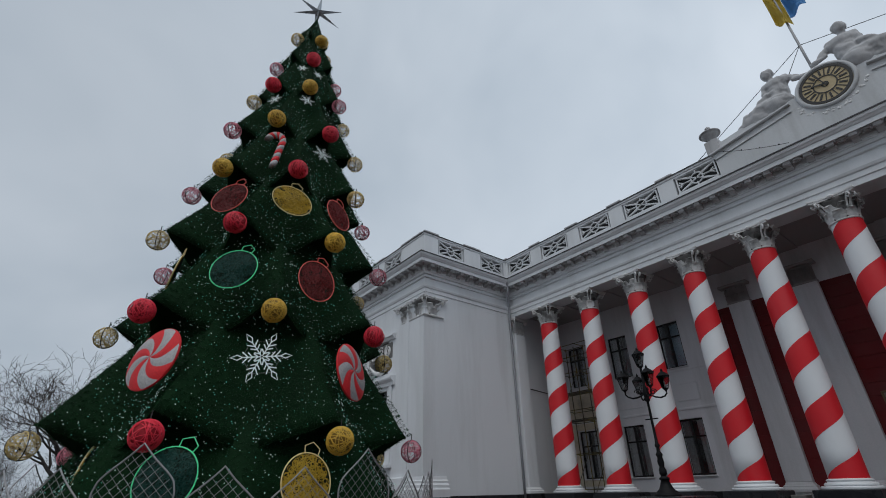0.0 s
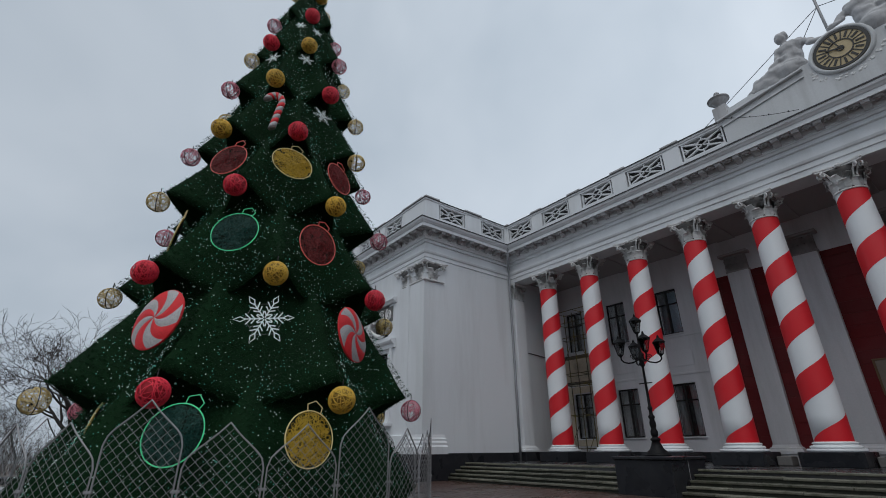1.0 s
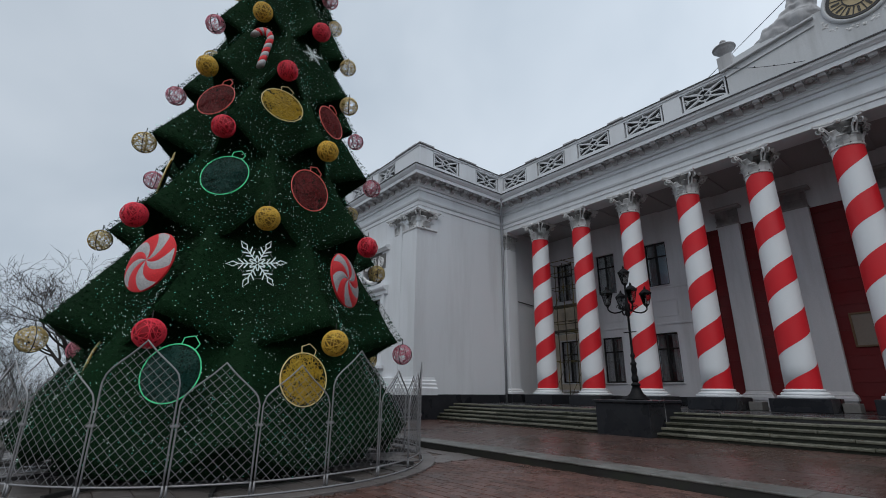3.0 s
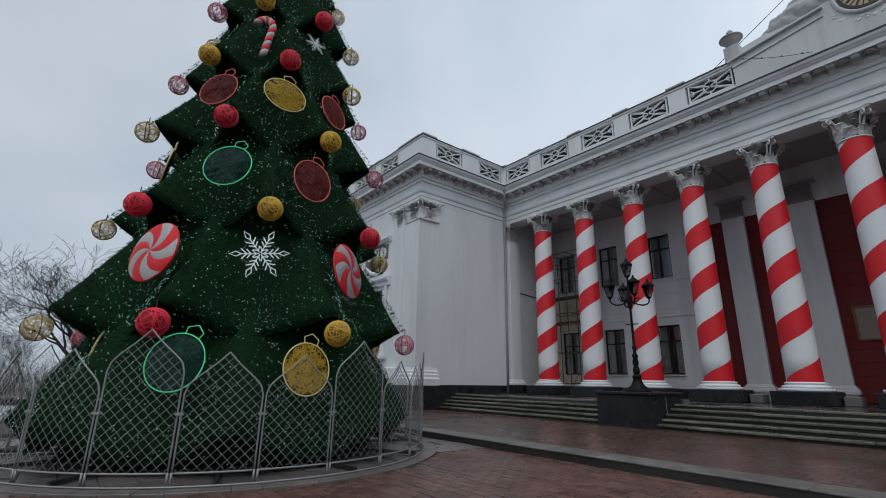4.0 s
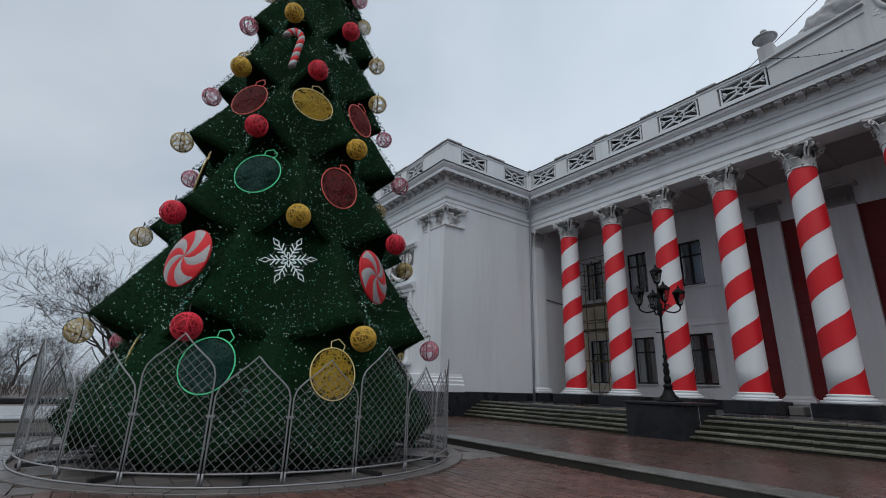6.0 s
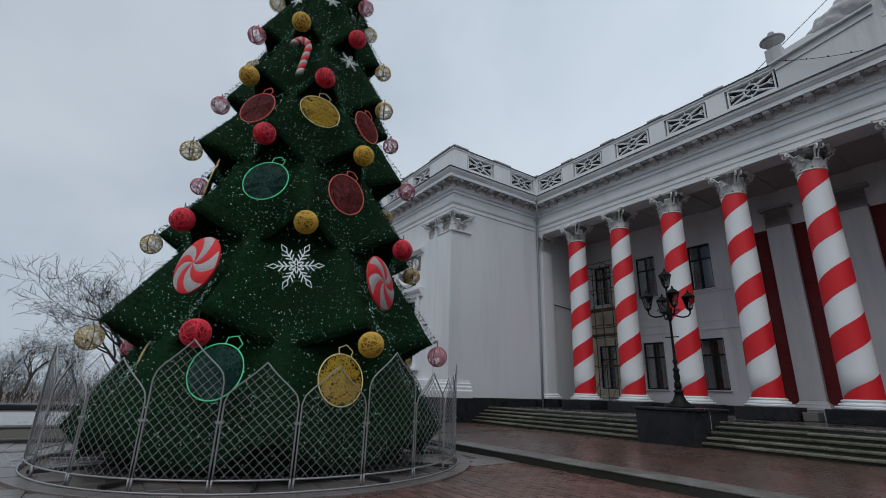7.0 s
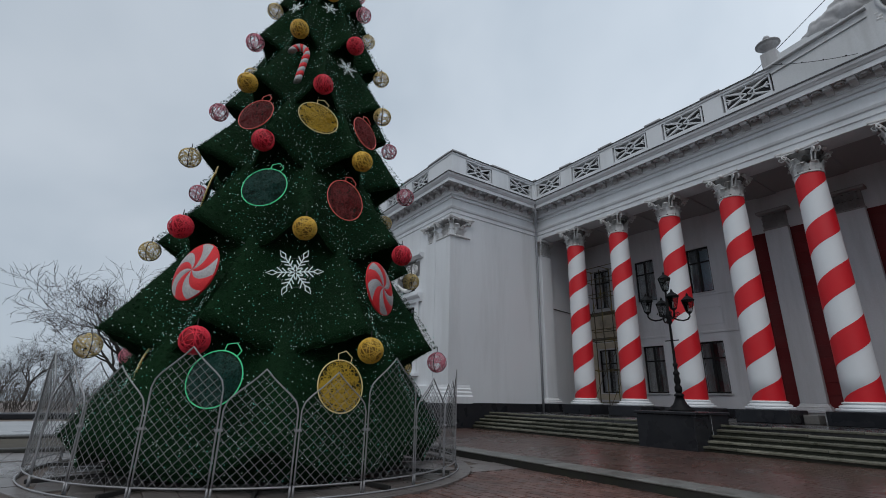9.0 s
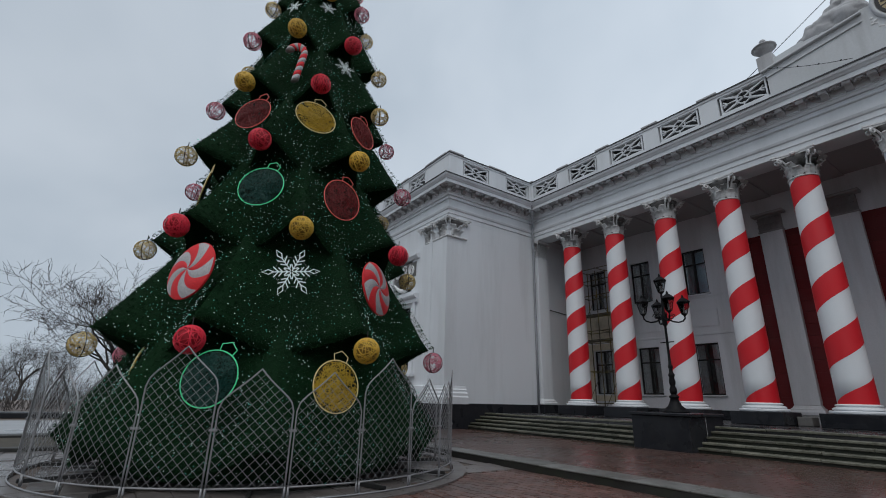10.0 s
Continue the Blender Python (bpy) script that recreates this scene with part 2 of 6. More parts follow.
def glass(name, colour, rough):
    m = bpy.data.materials.new(name)
    m.use_nodes = True
    n, l = m.node_tree.nodes, m.node_tree.links
    n.remove(n["Principled BSDF"])
    clear, shine, mix, edge = (n.new(k) for k in ("ShaderNodeBsdfTransparent", "ShaderNodeBsdfGlossy", "ShaderNodeMixShader", "ShaderNodeFresnel"))
    clear.inputs["Color"].default_value = (*colour, 1)
    shine.inputs["Roughness"].default_value = rough
    edge.inputs["IOR"].default_value = 1.6
    wave = n.new("ShaderNodeTexNoise")
    wave.inputs["Scale"].default_value = 0.9
    relief = n.new("ShaderNodeBump")
    relief.inputs["Strength"].default_value, relief.inputs["Distance"].default_value = 0.12, 0.05
    l.new(wave.outputs["Fac"], relief.inputs["Height"])
    l.new(relief.outputs["Normal"], shine.inputs["Normal"])
    l.new(edge.outputs[0], mix.inputs["Fac"])
    l.new(clear.outputs[0], mix.inputs[1])
    l.new(shine.outputs[0], mix.inputs[2])
    l.new(mix.outputs[0], n["Material Output"].inputs["Surface"])
    return m


PANE = glass("window_glass", (0.84, 0.86, 0.88), 0.03)
LANTERN_GLASS = glass("lantern_glass", (0.62, 0.64, 0.65), 0.12)

# matt, damp or deep surfaces with little sheen
for dull, level in ((NEEDLE, 0.12), (FIR_SKIN, 0.1), (IRON, 0.18), (GRANITE, 0.25), (DARK_FRAME, 0.2)):
    dull.node_tree.nodes["Principled BSDF"].inputs["Specular IOR Level"].default_value = level


# ---- mesh helpers ----
def thing(name, label, category, group="", kind="", at=(0, 0, 0)):
    ob = tagged(new(name), label, category, group, kind)
    ob.location = at
    ob.empty_display_size = 0.2
    return ob


def link_mesh(name, me, material, parent=None, label="", smooth=False):
    for m in (material if isinstance(material, (list, tuple)) else [material]):
        me.materials.append(m)
    if smooth:
        me.polygons.foreach_set("use_smooth", [True] * len(me.polygons))
    ob = new(name, me)
    if parent:
        ob.parent = parent
    return tagged(ob, label)


def part(name, bm, material, parent=None, label="", smooth=False):
    me = bpy.data.meshes.new(name)
    bm.to_mesh(me)
    bm.free()
    return link_mesh(name, me, material, parent, label, smooth)


def again(ob, m, parent=None):
    """One more part on the same mesh."""
    c = new(ob.name.split(".")[0], ob.data)
    c.parent = parent or ob.parent
    c.matrix_basis = m
    return c


def box(bm, x0, x1, y0, y1, z0, z1, bevel=0.0, m=None):
    v = [bm.verts.new((x, y, z)) for z in (z0, z1) for y in (y0, y1) for x in (x0, x1)]
    if m:
        for a in v:
            a.co = m @ a.co
    f = [bm.faces.new([v[i] for i in q]) for q in ((0, 2, 3, 1), (4, 5, 7, 6), (0, 1, 5, 4), (2, 6, 7, 3), (0, 4, 6, 2), (1, 3, 7, 5))]
    if bevel:
        edges = list({e for a in f for e in a.edges})
        bmesh.ops.bevel(bm, geom=edges, offset=bevel, segments=1, affect="EDGES")
    return bm


def lathe(bm, profile, seg=24, at=(0, 0, 0), turn=0.0, squash=1.0):
    rings = []
    for r, z in profile:
        rings.append([bm.verts.new((at[0] + r * math.cos(turn + 2 * math.pi * i / seg), at[1] + r * squash * math.sin(turn + 2 * math.pi * i / seg), at[2] + z)) for i in range(seg)])
    for a, b in zip(rings, rings[1:]):
        for i in range(seg):
            bm.faces.new((a[i], a[(i + 1) % seg], b[(i + 1) % seg], b[i]))
    bm.faces.new(list(reversed(rings[0])))
    bm.faces.new(rings[-1])
    return bm


def tube(bm, points, radius, seg=6, closed=False):
    """A tube along points; radius may be one number or one for each point."""
    pts = [Vector(p) for p in points]
    n = len(pts)
    rad = radius if isinstance(radius, (list, tuple)) else [radius] * n
    rings, side = [], None
    for i, p in enumerate(pts):
        a = pts[(i - 1) % n] if closed or i else p
        b = pts[(i + 1) % n] if closed or i < n - 1 else p
        way = (b - a).normalized() if (b - a).length > 1e-9 else Vector((0, 0, 1))
        if side is None:
            side = way.orthogonal().normalized()
        side = (side - way * side.dot(way))
        side = side.normalized() if side.length > 1e-6 else way.orthogonal().normalized()
        up = way.cross(side)
        rings.append([bm.verts.new(p + rad[i] * (math.cos(k * 2 * math.pi / seg) * side + math.sin(k * 2 * math.pi / seg) * up)) for k in range(seg)])
    pairs = list(zip(rings, rings[1:])) + ([(rings[-1], rings[0])] if closed else [])
    for a, b in pairs:
        for k in range(seg):
            bm.faces.new((a[k], a[(k + 1) % seg], b[(k + 1) % seg], b[k]))
    if not closed:
        bm.faces.new(list(reversed(rings[0])))
        bm.faces.new(rings[-1])
    return bm


def sweep(bm, path, profile):
    """A moulding: profile points (outwards, height) along a plan path with mitred corners, outwards on its left."""
    pts = [Vector(p) for p in path]
    rings = []
    for i, p in enumerate(pts):
        ways = []
        if i:
            ways.append((p - pts[i - 1]).normalized())
        if i < len(pts) - 1:
            ways.append((pts[i + 1] - p).normalized())
        normals = [Vector((-w.y, w.x)) for w in ways]
        m = sum(normals, Vector((0, 0)))
        m = m.normalized()
        m = m / m.dot(normals[0])
        rings.append([bm.verts.new((p.x + o * m.x, p.y + o * m.y, z)) for o, z in profile])
    k = len(profile)
    for a, b in zip(rings, rings[1:]):
        for j in range(k):
            bm.faces.new((a[j], b[j], b[(j + 1) % k], a[(j + 1) % k]))
    bm.faces.new(rings[0])
    bm.faces.new(list(reversed(rings[-1])))
    return bm


def pierced(bm, x0, x1, z0, z1, y0, y1, holes):
    """A wall along x with openings (xa, xb, za, zb) right through it."""
    xs = sorted({x0, x1, *(h[0] for h in holes), *(h[1] for h in holes)})
    zs = sorted({z0, z1, *(h[2] for h in holes), *(h[3] for h in holes)})
    for xa, xb in zip(xs, xs[1:]):
        run = None
        for za, zb in zip(zs, zs[1:]):
            cx, cz = (xa + xb) / 2, (za + zb) / 2
            solid = not any(h[0] < cx < h[1] and h[2] < cz < h[3] for h in holes)
            if solid:
                run = (run[0], zb) if run else (za, zb)
            if (not solid or zb == z1) and run:
                box(bm, xa, xb, y0, y1, *run)
                run = None
    return bm


def B():
    return bmesh.new()


# ---- the city hall: main dimensions ----
YF, XW, YC = 21.68, -20.39, 14.66          # entablature face, wing side wall, wing front
BAY, FIRST, COLUMNS = 3.04, -17.63, 12     # column spacing, first column, number of columns
YA = YF + 0.55                             # column axis
MID = FIRST + BAY * 5.5                    # centre of the front
RIGHT = MID + (MID - XW)                   # the far end of the front
YB = 26.6                                  # back wall of the porch
LAND = 0.97                                # porch floor
Y_STEP = 16.02
COL_X = [FIRST + BAY * k for k in range(COLUMNS)]
WING_END = -46.0

# walls
wing = thing("wall_wing", "smooth white plastered side wing of the city hall", "wall", kind="structure")
ARCHES = [(-26.6 - 5.2 * k, -24.2 - 5.2 * k, 3.2, 7.0) for k in range(4)] + [(-26.6 - 5.2 * k, -24.2 - 5.2 * k, 8.0, 10.2) for k in range(4)]
part("front_wall", pierced(B(), WING_END, XW - 0.02, 0.0, 11.818, YC, YC + 0.5, ARCHES), PLASTER, wing)
part("side_wall", box(B(), XW - 0.5, XW, YC + 0.5, YB, 0.0, 11.818), PLASTER, wing)
part("upper_side_wall", box(B(), XW - 0.5, XW, YF + 1.1, YB, 11.819, 13.39), PORCH, wing)
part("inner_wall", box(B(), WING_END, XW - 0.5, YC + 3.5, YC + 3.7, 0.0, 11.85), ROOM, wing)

holes = []
for xc in (-12.5, -15.88, -19.1):
    holes += [(xc - 0.67, xc + 0.67, 2.17, 4.9), (xc - 0.65, xc + 0.65, 7.65, 10.27)]
back = thing("wall_porch_back", "grey plastered back wall of the columned porch", "wall", kind="structure")
part("window_wall", pierced(B(), XW, -10.4, 0.9, 12.2, YB, YB + 0.45, [h for h in holes]), PORCH, back)
part("lintel_wall", box(B(), -10.4, RIGHT, YB, YB + 0.45, 10.2, 12.2), PORCH, back)
part("plinth_course", box(B(), XW, -10.4, YB - 0.06, YB - 0.002, LAND, 1.42, 0.02), GRANITE, back, "dark granite wall plinth")
part("dado_line", box(B(), XW, -10.4, YB - 0.05, YB - 0.002, 5.35, 5.47, 0.01), PORCH, back)
part("sill_line", box(B(), XW, -10.4, YB - 0.05, YB - 0.002, 7.42, 7.52, 0.01), PORCH, back)
for xc in (-12.5, -15.88, -19.1):
    bm = B()
    for a, b_, c, d in ((-0.9, 0.9, 6.72, 6.78), (-0.9, 0.9, 5.82, 5.88), (-0.9, -0.84, 5.88, 6.72), (0.84, 0.9, 5.88, 6.72)):
        box(bm, xc + a, xc + b_, YB - 0.04, YB - 0.003, c, d)
    part("wall_panel", bm, PORCH, back)
part("side_return", box(B(), RIGHT - 0.45, RIGHT, YA, YB, 0.9, 12.2), PORCH, back)

# dark red cladding between the pilasters, board by board
clad = thing("wall_red_cladding", "dark oxblood red boarded wall between grey pilasters", "wall", kind="structure")
part("backing", box(B(), -10.4, RIGHT - 0.45, YB + 0.06, YB + 0.3, 0.9, 10.2), RED_WALL, clad)
bm = box(B(), 0, BAY - 0.012, 0, 0.05, 0, 0.548, 0.008)
board = None
for k in range(10):
    for r in range(17):
        m = pose(-9.4 + BAY * k, YB + 0.01, LAND + 0.02 + 0.555 * r)
        if board is None:
            board = part("board", bm, RED_WALL, clad)
            board.matrix_basis = m
        else:
            again(board, m)
bm = B()
for r in range(17):
    box(bm, -10.39, -9.412, YB + 0.01, YB + 0.06, LAND + 0.02 + 0.555 * r, LAND + 0.568 + 0.555 * r, 0.008)
part("end_boards", bm, RED_WALL, clad)

# porch floor, steps
porch = thing("floor_porch", "grey stone porch floor behind the columns", "floor", kind="structure")
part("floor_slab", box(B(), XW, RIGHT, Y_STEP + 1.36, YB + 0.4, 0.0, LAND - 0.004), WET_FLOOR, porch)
stairs = thing("stairs", "wide wet stone steps with dark moss", "stairs", kind="structure")
rs = random.Random(4)
step_meshes = []
for w in (1.9, 2.25, 2.6):
    me = bpy.data.meshes.new("step_stone")
    b_ = box(B(), 0.006, w - 0.006, 0, 0.40, -0.075, 0.0, 0.016)
    b_.to_mesh(me)
    b_.free()
    me.materials.append(STEP)
    step_meshes.append((w, me))
for r in range(5):
    for start, end in ((XW + 0.01, -10.25), (-8.27, RIGHT - 0.1)):
        x = start
        while x < end - 0.05:
            w, me = rs.choice(step_meshes)
            run = min(w if x > start else w * rs.uniform(0.4, 1.0), end - x)
            stone = new("step_stone", me)
            stone.parent = stairs
            stone.location = (x, Y_STEP - 0.03 + 0.34 * r, 0.17 + 0.16 * (r + 1) + rs.uniform(-0.008, 0.005))
            stone.scale = (run / w, 1.0, 1.0)
            stone.rotation_euler = (radians(rs.uniform(-0.6, 0.6)), radians(rs.uniform(-0.15, 0.15)), radians(rs.uniform(-0.2, 0.2)))
            x += run
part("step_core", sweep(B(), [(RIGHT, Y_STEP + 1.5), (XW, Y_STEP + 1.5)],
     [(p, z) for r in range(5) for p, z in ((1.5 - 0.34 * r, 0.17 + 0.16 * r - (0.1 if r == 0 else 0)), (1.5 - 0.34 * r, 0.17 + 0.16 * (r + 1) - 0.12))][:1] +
     [(p, z) for r in range(5) for p, z in ((1.49 - 0.34 * r, 0.10 + 0.16 * r), (1.49 - 0.34 * r, 0.10 + 0.16 * (r + 1)))] + [(0, 0.90), (0, 0.0)]), MOSS_AND_SHADE, stairs)

# ---- mouldings round the front and the wing ----
PATH = [(RIGHT, YF), (XW, YF), (XW, YC), (WING_END, YC)]
ent = thing("trim_entablature", "white plaster entablature with moulded cornice", "entablature", kind="structure")
part("architrave", sweep(B(), PATH, [(0, 11.82), (0, 12.08), (0.05, 12.10), (0.05, 12.32), (0.11, 12.36), (0.15, 12.46), (0.15, 12.53), (0, 12.54), (-1.1, 12.54), (-1.1, 11.82)]), PLASTER, ent)
part("frieze", sweep(B(), PATH, [(0.02, 12.54), (0.02, 13.0), (-1.1, 13.0), (-1.1, 12.54)]), PLASTER, ent)
part("bed_moulding", sweep(B(), PATH, [(0.03, 13.00), (0.09, 13.01), (0.11, 13.05), (0.09, 13.09), (0.05, 13.10), (0.05, 13.22), (0.13, 13.24), (0.16, 13.36), (0.2, 13.38), (0.2, 13.42), (0.24, 13.44), (0.24, 13.70), (-0.6, 13.70), (-0.6, 13.0)]), PLASTER, ent)
part("cornice", sweep(B(), PATH, [(0.1, 13.702), (0.74, 13.702), (0.74, 13.66), (0.78, 13.66), (0.78, 13.86), (0.82, 13.88), (0.86, 13.94), (0.92, 14.0), (0.95, 14.08), (0.95, 14.12), (-0.6, 14.18)]), PLASTER, ent)
part("cornice_sheet", sweep(B(), PATH, [(0.985, 14.115), (0.985, 14.175), (0.1, 14.25), (-0.6, 14.25), (-0.6, 14.19)]), LEAD, ent, "dark sheet-metal cornice flashing")

# modillions and rosettes under the cornice, whose shade is in their darker stone
bm = B()
prof = [(0.0, 0.0), (0.46, 0.0), (0.48, -0.06), (0.44, -0.16), (0.34, -0.17), (0.22, -0.13), (0.12, -0.25), (0.0, -0.29)]
for sx in (-0.13, 0.13):
    vs = [bm.verts.new((sx, -o, z)) for o, z in prof]
    bm.faces.new(vs if sx > 0 else list(reversed(vs)))
bm.verts.ensure_lookup_table()
k = len(prof)
for j in range(k):
    bm.faces.new((bm.verts[j], bm.verts[(j + 1) % k], bm.verts[k + (j + 1) % k], bm.verts[k + j]))
bmesh.ops.recalc_face_normals(bm, faces=bm.faces)
mod = part("modillion", bm, STONE, ent)
bm = lathe(B(), [(0.19, 0.0), (0.19, -0.08), (0.15, -0.11), (0.12, -0.03), (0.07, -0.03), (0.06, -0.09), (0.01, -0.11)], 16)
rose = part("rosette", bm, STONE, ent)
first = True
GAP = BAY / 4
spots = []
n_front = int((RIGHT - XW - 0.9) / GAP)
for i in range(n_front):
    x = FIRST + GAP * (i - 3)
    if XW + 0.9 < x < RIGHT:
        spots.append((x, YF - 0.24, 0, GAP))
n_side = int((YF - YC) / GAP)
for i in range(n_side):
    spots.append((XW + 0.24, YC + 0.1 + GAP * i, 90, GAP))
for i in range(30):
    spots.append((XW - 0.1 - GAP * i, YC - 0.24, 0, GAP))
for x, y, a, g in spots:
    m = pose(x, y, 13.70, 0, 0, a)
    r = m @ Matrix.Translation((g / 2, -0.25, 0))
    if first:
        mod.matrix_basis, rose.matrix_basis, first = m, r, False
    else:
        again(mod, m)
        again(rose, r)

# ---- parapet with pierced panels ----
par = thing("trim_parapet", "white parapet with piers above the cornice", "parapet", kind="structure")
PAR = [(RIGHT, YF - 0.0), (XW, YF - 0.0), (XW, YC), (WING_END, YC)]
part("base_course", sweep(B(), PAR, [(0.15, 14.2), (0.15, 14.82), (-0.2, 14.82), (-0.2, 14.2)]), PLASTER, par)
ATTIC0, ATTIC1 = MID - 4.8, MID + 4.8
for run in ([(ATTIC0, YF), (XW, YF), (XW, YC), (WING_END, YC)], [(RIGHT, YF), (ATTIC1, YF)]):
    part("top_rail", sweep(B(), run, [(0.15, 15.78), (0.15, 15.86), (0.2, 15.9), (0.2, 16.0), (-0.25, 16.0), (-0.25, 15.78)]), PLASTER, par)
    part("rail_sheet", sweep(B(), run, [(0.235, 15.985), (0.235, 16.045), (-0.26, 16.06), (-0.26, 16.002), (0.215, 16.002), (0.215, 15.985)]), LEAD, par, "dark weathered sheet on the rail")

GRILLE_L = 1.98
grille = thing("parapet_grille", "white pierced parapet grille with ring and diagonals", "grille", "parapet grilles")
bm = B()
L, H = GRILLE_L / 2, 0.42
for a in ((-L, L, H, H + 0.06), (-L, L, -H - 0.06, -H), (-L, -L + 0.07, -H, H), (L - 0.07, L, -H, H)):
    box(bm, a[0], a[1], -0.05, 0.05, a[2], a[3], 0.006)
part("border", bm, PLASTER, grille)
bm = tube(B(), [(0.29 * math.cos(t * math.pi / 12), 0, 0.29 * math.sin(t * math.pi / 12)) for t in range(24)], 0.042, 6, True)
part("ring", bm, PLASTER, grille)
def bar(bm, a, b, w=0.05, d=0.045):
    a, b = Vector((a[0], 0, a[1])), Vector((b[0], 0, b[1]))
    way = b - a
    m = Matrix.Translation(a) @ Matrix.Rotation(-math.atan2(way.z, way.x), 4, "Y")
    box(bm, 0, way.length, -d, d, -w / 2, w / 2, 0, m)
for sx in (-1, 1):
    for sz in (-1, 1):
        bm = B()
        bar(bm, (sx * 0.03, sz * 0.02), (sx * (L - 0.06), sz * (H - 0.01)), 0.045)
        bar(bm, (sx * 0.25, sz * 0.19), (sx * (L - 0.06), sz * 0.40), 0.04)
        bar(bm, (sx * 0.70, sz * 0.02), (sx * 0.86, sz * 0.14), 0.045)
        part("lattice", bm, PLASTER, grille)
for sz in (-1, 1):
    bm = B()
    bar(bm, (0, sz * 0.24), (0, sz * H), 0.05)
    part("strut", bm, PLASTER, grille)
for sx in (-1, 1):
    bm = B()
    bar(bm, (sx * 0.3, 0), (sx * (L - 0.06), 0), 0.045)
    part("rail", bm, PLASTER, grille)
G_Z, G_Y = 15.32, YF - 0.06
grille_spots = []
for k in range(-1, COLUMNS):
    xc = FIRST + BAY * (k + 0.5) + 0.2
    if XW + 0.6 < xc < RIGHT - 1.2 and not ATTIC0 - 0.6 < xc < ATTIC1 + 0.6:
        grille_spots.append(pose(xc, G_Y, G_Z))
for yc in (16.65, 20.25):
    grille_spots.append(pose(XW + 0.06, yc, G_Z, 0, 0, 90))
for i in range(5):
    grille_spots.append(pose(-23.9 - 3.6 * i, YC - 0.06, G_Z))
grille.matrix_basis = grille_spots[0]
for m in grille_spots[1:]:
    copy_thing(grille, m)
pier_spans = []
edges = sorted([m.translation.x for m in grille_spots if abs(m.translation.y - G_Y) < 0.01])
lefts = [XW - 0.0] + [e + L + 0.09 for e in edges]
rights = [e - L - 0.09 for e in edges] + [RIGHT]
for a, b_ in zip(lefts, rights):
    if b_ - a > 0.15:
        part("pier", box(B(), a, b_, YF - 0.15, YF + 0.2, 14.82, 15.78), PLASTER, par)
        if b_ - a < 2:
            part("pier_cap", box(B(), a - 0.03, b_ + 0.03, YF - 0.23, YF + 0.27, 16.062, 16.17, 0.02), STONE, par)
for y0, y1 in ((YC - 0.15, 15.57), (17.73, 19.17), (21.33, YF)):
    part("pier", box(B(), XW - 0.2, XW + 0.15, y0 + (0.002 if y0 > YC else 0), y1, 14.82, 15.78), PLASTER, par)
    if y1 - y0 > 0.6:
        part("pier_cap", box(B(), XW - 0.27, XW + 0.23, y0 - 0.03, y1 + 0.03, 16.062, 16.17, 0.02), STONE, par)
for x0, x1 in [(-22.82, XW - 0.2)] + [(-26.42 - 3.6 * i, -24.98 - 3.6 * i) for i in range(5)]:
    part("pier", box(B(), x0, x1, YC - 0.15, YC + 0.2, 14.82, 15.78), PLASTER, par)
    part("pier_cap", box(B(), x0 - 0.03, x1 + 0.03, YC - 0.23, YC + 0.27, 16.062, 16.17, 0.02), STONE, par)
roof = thing("roof", "dark sheet-metal roof and added dark backing behind the parapet", "roof", kind="structure")
part("roof_sheet", box(B(), XW - 0.5, RIGHT, YF + 1.2, YB + 0.45, 13.4, 13.6), LEAD, roof)
part("wing_roof_sheet", box(B(), WING_END, XW - 0.52, YC + 1.2, YB + 0.45, 13.4, 13.6), LEAD, roof)
# added dark sheet close behind the grilles, so their openings look dark
part("front_slope", sweep(B(), PATH, [(-0.24, 14.25), (-0.24, 15.77), (-0.5, 16.0), (-1.4, 16.2), (-1.4, 14.25)]), LEAD, roof)
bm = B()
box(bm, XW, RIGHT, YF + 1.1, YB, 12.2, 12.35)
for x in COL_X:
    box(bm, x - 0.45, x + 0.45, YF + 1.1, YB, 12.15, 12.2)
tagged(part("ceiling", bm, PORCH_SHADE), "beamed plaster ceiling of the porch, shade in its colour", "ceiling", kind="structure")


# ---- columns ----
def leaf_mesh(bm, w, h, out, seg=6):
    rows = []
    for i in range(seg + 1):
        t = i / seg
        curl = out * (0.15 * t + 0.95 * max(0, t - 0.45) ** 1.6 * 1.9)
        z = h * (t if t < 0.85 else 0.85 - (t - 0.85) * 0.9)
        half = w / 2 * (0.75 + 0.35 * math.sin(t * math.pi)) * (1 - 0.55 * max(0, t - 0.6) / 0.4) * (1.12 if i % 2 else 0.9)
        rows.append([bm.verts.new((s * half, -curl - (0.035 if s == 0 else 0), z)) for s in (-1, 0, 1)])
    for a, b_ in zip(rows, rows[1:]):
        for j in range(2):
            bm.faces.new((a[j], a[j + 1], b_[j + 1], b_[j]))
    bmesh.ops.solidify(bm, geom=bm.faces[:], thickness=0.035)
    return bm


